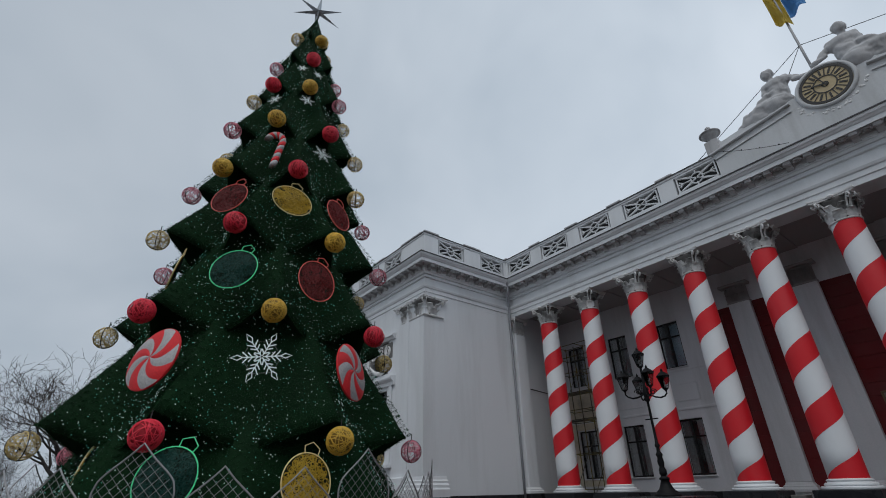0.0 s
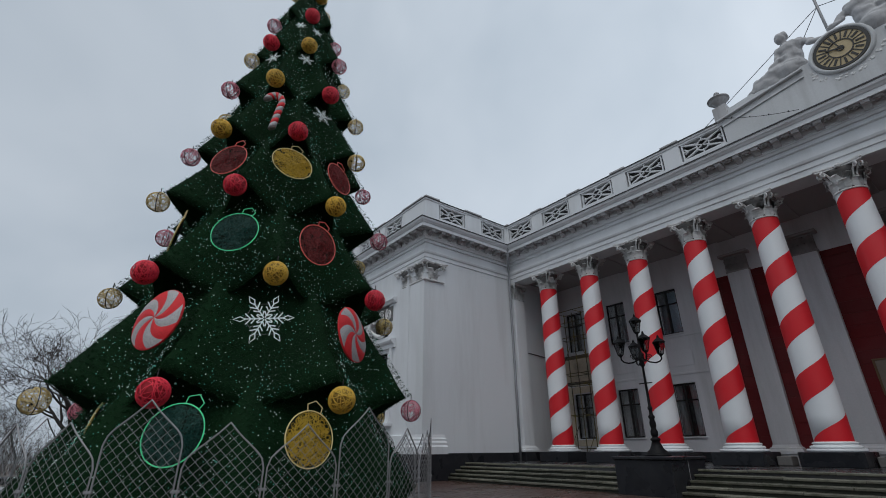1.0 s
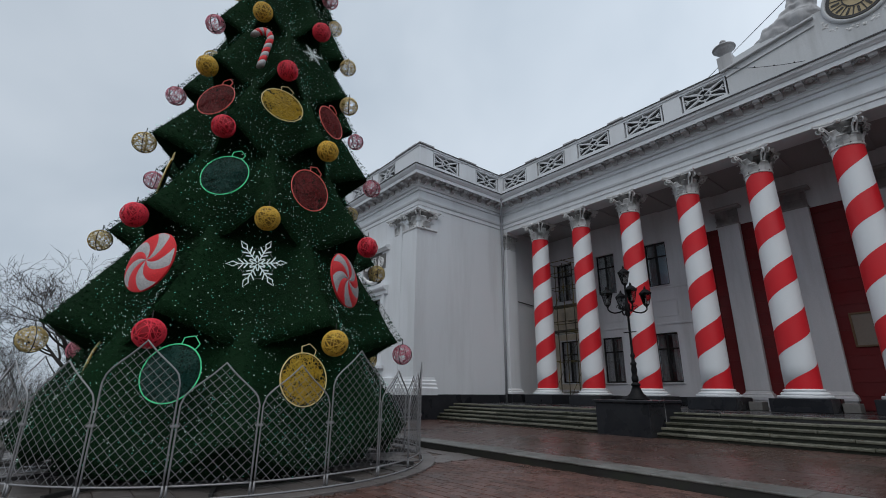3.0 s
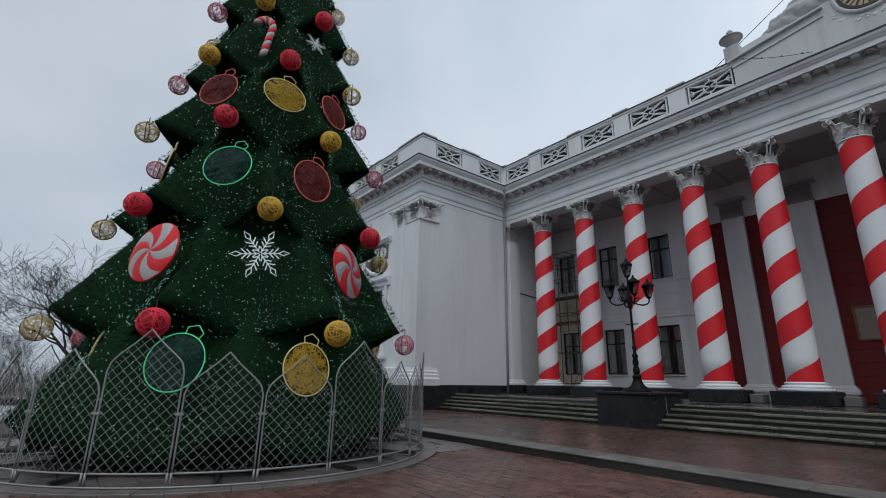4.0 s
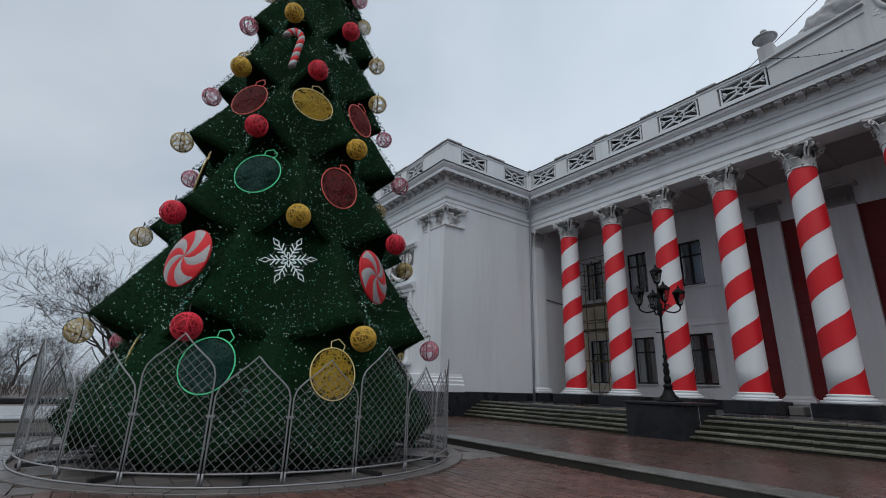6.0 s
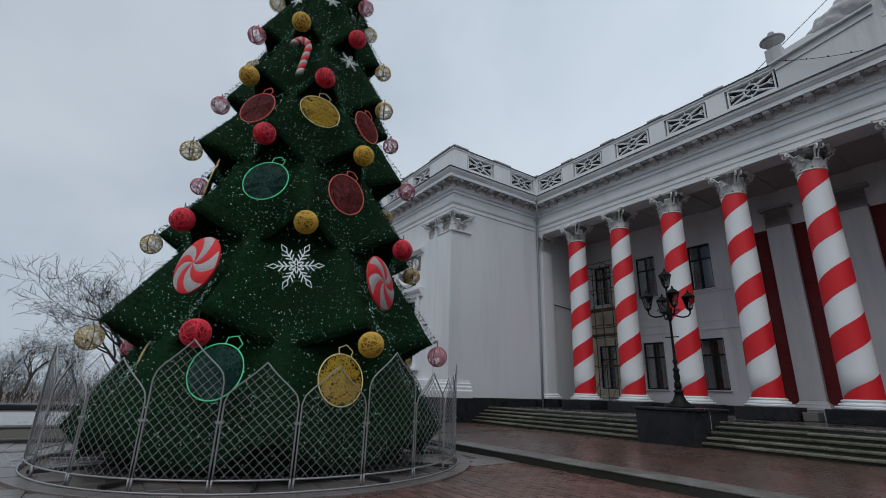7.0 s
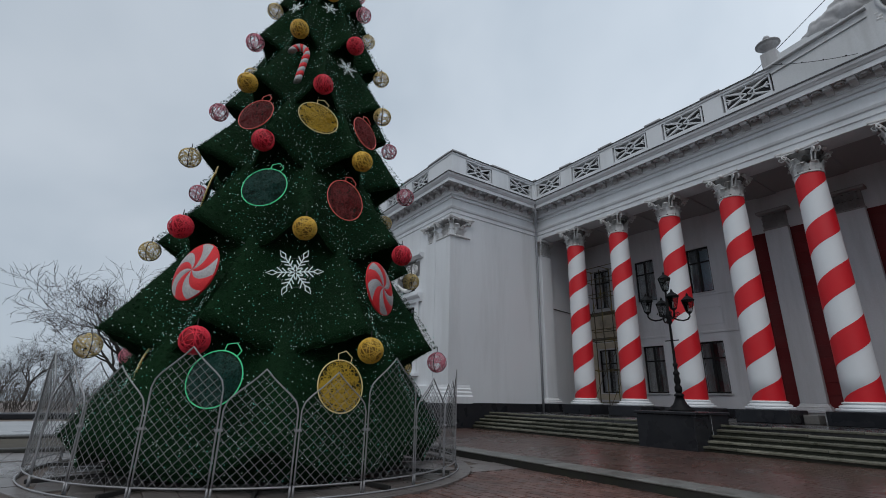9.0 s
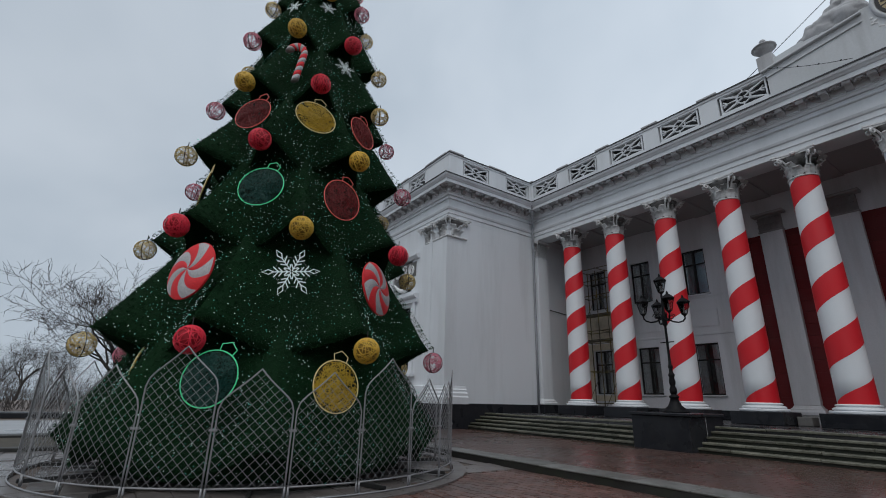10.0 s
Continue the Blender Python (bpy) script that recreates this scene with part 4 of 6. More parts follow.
clock = thing("facade_clock", "round clock with cream dial in a plaster surround", "clock", at=(MID, YF - 0.2, 16.56))
clock.scale = (0.91, 1.0, 0.91)
R = Matrix.Rotation(radians(90), 4, "X")
def disc(profile, seg=48):
    bm = lathe(B(), profile, seg)
    bmesh.ops.transform(bm, matrix=R, verts=bm.verts)
    return bm
part("surround", disc([(1.19, -0.35), (1.19, 0.03), (1.17, 0.08), (1.12, 0.10), (1.07, 0.12), (1.03, 0.09), (1.0, 0.04)]), ATTIC_PLASTER, clock, smooth=True)
part("dial", disc([(1.0, 0.0), (1.0, 0.075)]), DIAL, clock)
def annulus(r0, r1, y0, y1, seg=48):
    bm = B()
    rings = [[bm.verts.new((r * math.cos(2 * math.pi * i / seg), -y, r * math.sin(2 * math.pi * i / seg))) for i in range(seg)] for r, y in ((r0, y0), (r0, y1), (r1, y1), (r1, y0))]
    for a, b_ in zip(rings, rings[1:]):
        for i in range(seg):
            bm.faces.new((a[i], a[(i + 1) % seg], b_[(i + 1) % seg], b_[i]))
    bmesh.ops.recalc_face_normals(bm, faces=bm.faces)
    return bm
part("outer_ring", annulus(0.88, 1.0, 0.07, 0.105), BLACK, clock)
part("inner_ring", annulus(0.42, 0.47, 0.07, 0.1), BLACK, clock)
part("centre_ring", annulus(0.10, 0.14, 0.07, 0.1), BLACK, clock)
numeral = None
for i in range(12):
    m = pose(0, 0, 0, 0, 30 * i, 0)
    if numeral is None:
        numeral = part("hour_bar", box(B(), -0.042, 0.042, -0.10, -0.076, 0.53, 0.83), BLACK, clock)
    else:
        again(numeral, m)
spoke = None
for i in range(12):
    m = pose(0, 0, 0, 0, 30 * i + 15, 0)
    if spoke is None:
        spoke = part("hour_divider", box(B(), -0.022, 0.022, -0.095, -0.076, 0.47, 0.88), BLACK, clock)
        spoke.matrix_basis = m
    else:
        again(spoke, m)
q = part("pointer", box(B(), -0.035, 0.035, -0.13, -0.11, -0.12, 0.52), BLACK, clock)
q.matrix_basis = pose(0, 0, 0, 0, -72, 0)
q = part("pointer", box(B(), -0.025, 0.025, -0.15, -0.132, -0.15, 0.78), BLACK, clock)
q.matrix_basis = pose(0, 0, 0, 0, -20, 0)
rg = random.Random(8)
bud = None
for i in range(46):
    a, rr, size = radians(rg.uniform(200, 340)), rg.uniform(1.3, 1.5), rg.uniform(0.04, 0.085)
    m = pose(rr * math.cos(a), 0.02, rr * math.sin(a), 0, rg.uniform(0, 180), 0) @ Matrix.Diagonal((size, size * 0.8, size * 1.3, 1))
    if bud is None:
        bm = B()
        bmesh.ops.create_icosphere(bm, subdivisions=1, radius=1)
        bud = part("garland_leaf", bm, CARVED, clock)
        bud.matrix_basis = m
    else:
        again(bud, m)


def figure(name, flip):
    """A plain weathered seated figure leaning on the clock."""
    bm = B()
    def blob(x, y, z, rx, ry, rz, lean=0):
        bmesh.ops.create_icosphere(bm, subdivisions=3, radius=1, matrix=pose(x * flip, y, z, 0, lean * flip, 0) @ Matrix.Diagonal((rx, ry, rz, 1)))
    blob(0.0, 0, 0.42, 0.52, 0.48, 0.46)
    blob(0.12, 0, 0.95, 0.36, 0.32, 0.55, 10)
    blob(0.16, -0.02, 1.40, 0.48, 0.29, 0.28)
    blob(-0.75, 0.0, 0.34, 0.95, 0.36, 0.30, -16)
    blob(0.46, 0, 1.52, 0.17, 0.17, 0.17)
    blob(-0.16, -0.02, 1.5, 0.16, 0.16, 0.17)
    blob(0.06, -0.02, 1.74, 0.11, 0.11, 0.2)
    blob(0.02, -0.05, 2.0, 0.19, 0.22, 0.25)
    blob(0.06, 0.03, 2.1, 0.22, 0.22, 0.19)
    blob(0.62, -0.05, 1.38, 0.36, 0.11, 0.12, 30)
    blob(0.9, -0.1, 1.12, 0.3, 0.1, 0.1, 8)
    blob(-0.26, -0.12, 1.22, 0.11, 0.12, 0.36, 10)
    blob(-0.36, -0.25, 0.9, 0.3, 0.1, 0.1, -25)
    blob(-0.5, -0.16, 0.58, 0.66, 0.24, 0.22, -12)
    blob(-0.52, 0.12, 0.5, 0.62, 0.24, 0.22, -20)
    blob(-1.1, -0.14, 0.36, 0.22, 0.2, 0.36, 20)
    blob(-1.25, 0.08, 0.24, 0.55, 0.2, 0.16, -14)
    blob(-1.7, -0.02, 0.1, 0.26, 0.15, 0.1, -6)
    blob(-0.6, 0.1, 0.16, 1.05, 0.4, 0.22, -6)
    bmesh.ops.remove_doubles(bm, verts=bm.verts, dist=0.0005)
    ob = part(name, bm, STONE, smooth=True)
    rm = ob.modifiers.new("fuse", "REMESH")
    rm.mode, rm.voxel_size = "VOXEL", 0.04
    sm = ob.modifiers.new("worn", "SMOOTH")
    sm.factor, sm.iterations = 0.5, 10
    dp = ob.modifiers.new("folds", "DISPLACE")
    tx = bpy.data.textures.new("folds", "WOOD")
    tx.wood_type, tx.noise_scale, tx.turbulence = "BANDNOISE", 0.22, 6.0
    dp.texture, dp.strength = tx, 0.03
    rm.use_smooth_shade = True
    return ob


f1 = tagged(figure("statue", 1), "weathered grey stone reclining figure beside the clock", "statue", "attic statues")
f1.matrix_basis = pose(MID - 1.72, YF + 0.25, 16.5) @ Matrix.Scale(1.2, 4)
f2 = tagged(figure("statue", -1), "weathered grey stone reclining figure beside the clock", "statue", "attic statues")
f2.matrix_basis = pose(MID + 1.3, YF + 0.25, 16.65) @ Matrix.Scale(1.27, 4)

flag = thing("flagpole", "white flagpole with a yellow and blue flag", "flagpole", at=(-1.06, YF + 0.6, 16.3))
part("pole", tube(B(), [(0, 0, 0), (0, 0, 3), (0, 0, 7.6)], [0.06, 0.055, 0.04], 8), FENCE, flag, smooth=True)
for mat_, x0, x1, z0, z1, nm in ((BLUE_CLOTH, 0.20, 0.95, 5.25, 7.3, "blue_cloth"), (YELLOW_CLOTH, -0.40, 0.19, 4.85, 7.4, "yellow_cloth")):
    bm = B()
    rows = []
    for i in range(11):
        t = i / 10
        rows.append([bm.verts.new((x0 + (x1 - x0) * t, 0.16 * math.sin(t * 7 + k * 0.6), z0 + (z1 - z0) * k / 5 + (0.35 * t if x0 > 0 else 0.5 * (1 - t)) * (1 - k / 5))) for k in range(6)])
    for a, b_ in zip(rows, rows[1:]):
        for k in range(5):
            bm.faces.new((a[k], a[k + 1], b_[k + 1], b_[k]))
    bmesh.ops.solidify(bm, geom=bm.faces[:], thickness=0.006)
    part(nm, bm, mat_, flag, smooth=True)
for tx_, tz in ((ATTIC0 - 1.1, -0.2), (-2.2, 1.4), (2.6, 1.9)):
    part("guy_wire", tube(B(), [(0, 0, 3.5), (tx_ + 1.06, -0.5, tz)], 0.015, 4), IRON, flag)
wire = thing("light_string", "thin sagging string of small lamps on the attic", "light string")
pts = [(ATTIC0 + 0.15 + 0.34 * i, YF - 0.37, 15.97 - 0.215 * i + 0.0065 * i * i) for i in range(9)]
part("wire", tube(B(), pts, 0.012, 4), IRON, wire)
bulb_ = None
for p in pts[1::2]:
    if bulb_ is None:
        bulb_ = part("bulb", lathe(B(), [(0.01, -0.02), (0.035, 0.02), (0.02, 0.05)], 6), IRON, wire)
        bulb_.matrix_basis = pose(*p)
    else:
        again(bulb_, pose(*p))


# ---- ground: one sheet to the horizon, terrace behind a kerb ----
KERB_Y = 8.86
bm = B()
v = [bm.verts.new(p) for p in ((-900, -900, -0.03), (900, -900, -0.03), (900, 900, -0.03), (-900, 900, -0.03))]
bm.faces.new(v)
tagged(part("ground", bm, JOINT), "damp sandy ground between wet pavers", "ground", kind="structure")
tagged(part("pavement_terrace", box(B(), -60, 40, KERB_Y + 0.70, Y_STEP + 1.4, -0.02, 0.155), JOINT), "raised brown paved terrace before the steps", "pavement", kind="structure")
kerb = thing("kerb", "grey worn stone kerb along the terrace", "kerb", kind="structure")
kerb_bm = box(B(), 0.004, 1.196, 0.0, 0.72, 0.135, 0.175, 0.012)
kerb_stone = part("kerb_stone", kerb_bm, KERB, kerb)
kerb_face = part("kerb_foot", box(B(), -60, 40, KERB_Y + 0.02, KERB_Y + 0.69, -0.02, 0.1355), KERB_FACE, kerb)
rk = random.Random(2)
for i in range(60):
    m = pose(-48 + 1.2 * i, KERB_Y + rk.uniform(-0.006, 0.006), rk.uniform(-0.005, 0.004), rk.uniform(-0.3, 0.3), 0, rk.uniform(-0.2, 0.2))
    if i == 0:
        kerb_stone.matrix_basis = m
    else:
        again(kerb_stone, m)

# ---- the big artificial fir ----
TX, TY = -12.45, 3.56
FENCE_R = 4.58
TIPS = 8
TIP_Z = [0.06, 0.76, 2.87, 5.28, 7.47, 9.54, 11.59, 13.60, 15.40, 17.00]
TIP_R = [3.3, 4.46, 4.07, 3.44, 3.02, 2.53, 2.05, 1.52, 1.05, 0.62]


def tier_az(i):
    """Azimuth of a tier's first point; the tiers are staggered and slightly twisted."""
    return -37.0 + 0.4 * (TIP_Z[i] - 2.9) + (22.5 if i in (1, 3, 5, 7, 8) else 0)


def ridge_radius(i, z):
    """Radius of tier i along one of its ridges at height z."""
    top_r, top_z = tier_top(i)
    t = min(1.0, max(0.0, (top_z - z) / (top_z - TIP_Z[i])))
    return top_r + (TIP_R[i] - top_r) * t ** (1.3 if i < 3 else 1.5)


def tier_top(i):
    """Radius and height of the hidden top of tier i."""
    last = i + 1 >= len(TIP_Z)
    above = 0.9 if last or i + 2 >= len(TIP_Z) else TIP_Z[i + 2] - TIP_Z[i + 1]
    if last:
        return 0.03, 18.62
    return TIP_R[i + 1] * (0.75, 0.64, 0.58, 0.53)[min(i, 3)], TIP_Z[i + 1] + 0.40 * above


def tier_point(i, az, v):
    """A point of tier i: az in degrees, v 0 at its hidden top to 1 at its hem, which is held out at the points and sags between them."""
    zt, rt = TIP_Z[i], TIP_R[i]
    top_r, top_z = tier_top(i)
    gap = (18.62 if i + 1 >= len(TIP_Z) else TIP_Z[i + 1]) - zt
    u = ((az - tier_az(i)) / (360 / TIPS)) % 1.0
    d = abs(u - 0.5) * 2
    sag = (0.0, 0.56, 0.50, 0.60)[i] if i < 4 else 0.26 * gap
    edge_z = zt - sag * (1 - d ** 1.6)
    # between the points the hem lies on the ridge of the tier below
    low_r = rt * 0.95 if i == 0 else 3.75 if i == 1 else max(rt * 0.6, ridge_radius(i - 1, zt - sag) - 0.12)
    edge_r = low_r + (rt - low_r) * d ** 2.0
    fold = 1.0 + 0.025 * d ** 6 * math.sin(math.pi * min(1, v))
    r = (top_r + (edge_r - top_r) * v ** (1.12 + (0.18 if i < 3 else 0.38) * d ** 2)) * fold
    z = top_z + (edge_z - top_z) * v
    a = radians(az)
    k = noise.noise(Vector((r * math.cos(a) * 1.3, r * math.sin(a) * 1.3, z * 1.5)))
    r += 0.05 * k * min(1, rt / 2)
    z += 0.03 * noise.noise(Vector((az * 0.21, i * 3.1, 0.4))) * v ** 6
    return Vector((TX + r * math.cos(a), TY + r * math.sin(a), z))


fir = thing("christmas_tree", "huge tiered artificial fir with tinsel needles and tiny lights", "christmas tree")
for i in range(len(TIP_Z)):
    n_az, n_v = 90, 12
    verts, faces = [], []
    for a in range(n_az):
        az = tier_az(i) + a * 360 / n_az
        for k in range(n_v + 1):
            verts.append(tier_point(i, az, k / n_v)[:])
        e = tier_point(i, az, 1.0)
        for q, dz in ((0.93, 0.05), (0.50, 0.45)):
            verts.append((TX + (e.x - TX) * q, TY + (e.y - TY) * q, e.z + dz))
    m_ = n_v + 3
    for a in range(n_az):
        b_ = (a + 1) % n_az
        for k in range(m_ - 1):
            faces.append((a * m_ + k, a * m_ + k + 1, b_ * m_ + k + 1, b_ * m_ + k))
    me = bpy.data.meshes.new("tier")
    me.from_pydata(verts, [], faces)
    link_mesh("tier", me, FIR_SKIN, fir, smooth=True)
tubebm = tube(B(), [(TX, TY, 0), (TX, TY, 9), (TX, TY, 18.4)], [0.5, 0.3, 0.05], 10)
part("trunk_core", tubebm, BEAM, fir)


def scatter(count, seed=1, rows=False):
    """Random places over all tiers, with outward and downward ways, by area."""
    g = np.random.default_rng(seed)
    out = []
    weight = np.array([TIP_R[i] * ((TIP_Z[i + 1] + 0.9 if i + 1 < len(TIP_Z) else 18.6) - TIP_Z[i]) for i in range(len(TIP_Z))])
    weight[0] *= 0.25
    weight[1] *= 1.1
    each = (count * weight / weight.sum()).astype(int)
    for i, n in enumerate(each):
        # a lookup grid, bilinear, keeps this quick
        A, V = 180, 24
        grid = np.array([[tier_point(i, tier_az(i) + 360 * a / A, k / V)[:] for k in range(V + 1)] for a in range(A)])
        v = np.sqrt(g.uniform(0.02, 1.0, n))
        if rows:
            # the tinsel is wound in level rows
            turns = round((tier_top(i)[1] - TIP_Z[i]) / 0.115)
            v = np.clip(np.ceil(v * turns) / turns + g.normal(0, 0.22 / turns, n), 0.0, 1.0)
        u = g.uniform(0, 1, n) * A
        ia, fv = u.astype(int) % A, v * V
        ik = np.minimum(fv.astype(int), V - 1)
        fu, fk = (u % 1)[:, None], (fv - ik)[:, None]
        ib = (ia + 1) % A
        p00, p10, p01, p11 = grid[ia, ik], grid[ib, ik], grid[ia, ik + 1], grid[ib, ik + 1]
        p = (p00 * (1 - fu) + p10 * fu) * (1 - fk) + (p01 * (1 - fu) + p11 * fu) * fk
        along = p01 - p00
        across = p10 - p00
        nrm = np.cross(across, along)
        nrm /= np.linalg.norm(nrm, axis=1)[:, None] + 1e-9
        rad = p - np.array([TX, TY, 0])
        nrm *= np.sign((nrm[:, :2] * rad[:, :2]).sum(1))[:, None] + 1e-9
        along /= np.linalg.norm(along, axis=1)[:, None] + 1e-9
        out.append((p, nrm, along, v))
    return [np.concatenate([o[k] for o in out]) for k in range(4)]


p, nrm, along, vv = scatter(330000, seed=3, rows=True)
n = len(p)
g = np.random.default_rng(11)
way = nrm * g.uniform(0.35, 1.0, n)[:, None] + along * g.uniform(0.0, 1.0, n)[:, None] + g.normal(0, 0.38, (n, 3))
way /= np.linalg.norm(way, axis=1)[:, None]
side = np.cross(way, g.normal(0, 1, (n, 3)))
side /= np.linalg.norm(side, axis=1)[:, None]
length = g.uniform(0.03, 0.075, n)[:, None]
wide = g.uniform(0.005, 0.010, n)[:, None]
tri = np.stack([p - side * wide, p + side * wide, p + way * length], 1).reshape(-1, 3)
me = bpy.data.meshes.new("tinsel")
me.vertices.add(3 * n)
me.vertices.foreach_set("co", tri.ravel())
me.loops.add(3 * n)
me.loops.foreach_set("vertex_index", np.arange(3 * n))
me.polygons.add(n)
me.polygons.foreach_set("loop_start", np.arange(0, 3 * n, 3))
me.update()
me.validate()
tagged(link_mesh("tinsel", me, NEEDLE, fir, "dense dark green tinsel needles"), kind="stuff")


def bulbs(name, count, seed, material, size):
    p, nrm, along, vv = scatter(count, seed=seed)
    n = len(p)
    g = np.random.default_rng(seed)
    # the strings of lamps leave bare patches
    keep = np.array([noise.noise(Vector((a[0] * 0.8, a[1] * 0.8, a[2] * 1.1 + 7))) > -0.42 for a in p])
    p, nrm = p[keep], nrm[keep]
    n = len(p)
    c = p + nrm * g.uniform(0.05, 0.11, n)[:, None]
    s = g.uniform(0.6, 1.15, n)[:, None, None] * size
    octa = np.array([(1, 0, 0), (-1, 0, 0), (0, 1, 0), (0, -1, 0), (0, 0, 1), (0, 0, -1)], float)
    f = np.array([(0, 2, 4), (2, 1, 4), (1, 3, 4), (3, 0, 4), (2, 0, 5), (1, 2, 5), (3, 1, 5), (0, 3, 5)])
    verts = (c[:, None, :] + octa[None] * s).reshape(-1, 3)
    faces = (f[None] + 6 * np.arange(n)[:, None, None]).reshape(-1, 3)
    me = bpy.data.meshes.new(name)
    me.from_pydata(verts.tolist(), [], faces.tolist())
    tagged(link_mesh(name, me, material, fir), kind="stuff")


bulbs("led_string", 8500, 21, LED, 0.0098)
bulbs("teal_led_string", 8000, 22, LED_TEAL, 0.0105)

# star on the top
star = thing("tree_topper", "large silver-grey six-pointed spiked star on the fir", "tree star", at=(TX, TY, 18.98))
bm = lathe(B(), [(0.02, -0.5), (0.08, -0.3), (0.08, 0.0), (0.02, 0.05)], 8)
part("socket", bm, BEAM, star)
facing = math.degrees(math.atan2(-TY, -TX))
for k in range(6):
    a = k * 60 + 27
    ln = 1.05
    bm = B()
    base = [bm.verts.new((0, c * 0.12, s * 0.11)) for c, s in ((1, 0), (0, 1), (-1, 0), (0, -1))]
    tip, tail = bm.verts.new((ln, 0, 0)), bm.verts.new((-0.05, 0, 0))
    for j in range(4):
        bm.faces.new((base[j], base[(j + 1) % 4], tip))
        bm.faces.new((base[(j + 1) % 4], base[j], tail))
    s_ = part("ray", bm, STAR, star)
    s_.matrix_basis = pose(0, 0, 0, 0, 0, facing + 90) @ pose(0, 0, 0, 0, -a, 0)


# ---- net baubles under the points ----
def bauble(label, net, seed, core, open_net):
    root = thing("bauble", label, "bauble", "tree baubles")
    rg = random.Random(seed)
    R_ = 0.285
    bm = B()
    for k in range(26 if open_net else 40):
        axis = Vector((rg.gauss(0, 1), rg.gauss(0, 1), rg.gauss(0, 1))).normalized()
        tilt = rg.uniform(0.0, 0.8)
        a = axis.orthogonal().normalized()
        b_ = axis.cross(a)
        rr = math.sqrt(1 - tilt * tilt) * R_
        tube(bm, [axis * tilt * R_ + rr * (math.cos(t * math.pi / 9) * a + math.sin(t * math.pi / 9) * b_) for t in range(18)], 0.0085, 3, True)
    part("net", bm, net, root, smooth=True)
    bm = B()
    for a in (0, 90):
        tube(bm, [pose(0, 0, 0, 0, 0, a + 20) @ Vector((R_ * 1.01 * math.cos(t * math.pi / 12), 0, R_ * 1.01 * math.sin(t * math.pi / 12))) for t in range(24)], 0.011, 4, True)
    part("hoop", bm, BEAM if open_net else net, root)
    if core:
        bm = B()
        bmesh.ops.create_icosphere(bm, subdivisions=2, radius=R_ * 0.9)
        part("lining", bm, core, root, smooth=True)
    bm = B()
    tube(bm, [(0, 0, R_), (0, 0, R_ + 0.16)], 0.012, 5)
    part("hanger", bm, BEAM, root)
    return root


RED_LINE = surface("dark_red_lining", (0.34, 0.010, 0.022), 0.7, tone=0.2, grain=20)
GOLD_LINE = surface("dark_gold_lining", (0.22, 0.13, 0.02), 0.7, tone=0.2, grain=20)
kinds = {
    "red": bauble("deep red net bauble under a fir point", RED_NET, 1, RED_LINE, False),
    "gold": bauble("golden net bauble under a fir point", GOLD_NET, 2, GOLD_LINE, False),
    "rose": bauble("see-through rose wire net bauble under a fir point", ROSE_NET, 3, None, True),
    "wire": bauble("see-through pale gold wire net bauble under a fir point", PALE_NET, 4, None, True),
}
used = set()
GOLD_AT = (0, 0, 1, 0, 1, 1, 0, 0, 1, 1)
for i in range(2, len(TIP_Z)):
    for k in range(-4, 4):
        az = tier_az(i) + 45 * k
        away = abs((az + 16 + 180) % 360 - 180)
        colour = k % 2 == GOLD_AT[i]
        solid = away < (46 if i >= 5 else 62)
        kind = ("gold" if solid else "wire") if colour else ("red" if solid else "rose")
        if i >= 8 and (k + i) % 2:
            continue
        e = tier_point(i, az, 1.0)
        out_ = Vector((math.cos(radians(az)), math.sin(radians(az)), 0))
        size = 0.87 if i < 7 else 0.84
        at = e + Vector((0, 0, -0.39 if i == 2 else -0.33))
        m = Matrix.Translation(at) @ pose(0, 0, 0, 0, 0, 67 * k + 31 * i) @ Matrix.Scale(size, 4)
        if kind not in used:
            kinds[kind].matrix_basis = m
            used.add(kind)
        else:
            c = copy_thing(kinds[kind], pose(0, 0, 0))
            c.matrix_basis = m


# ---- flat ornaments on the facets ----
def facet(z, az, lift=0.0, lean=24.0, turn=0.0):
    """A pose before the fir's skin at that height and azimuth, leaning back a little: x to the right, y up, z outwards."""
    r = 4.55 - 0.2446 * z + lift
    a = radians(az)
    return Matrix.Translation((TX + r * math.cos(a), TY + r * math.sin(a), z)) @ pose(0, 0, 0, 90 - lean, 0, az + 90 + turn)


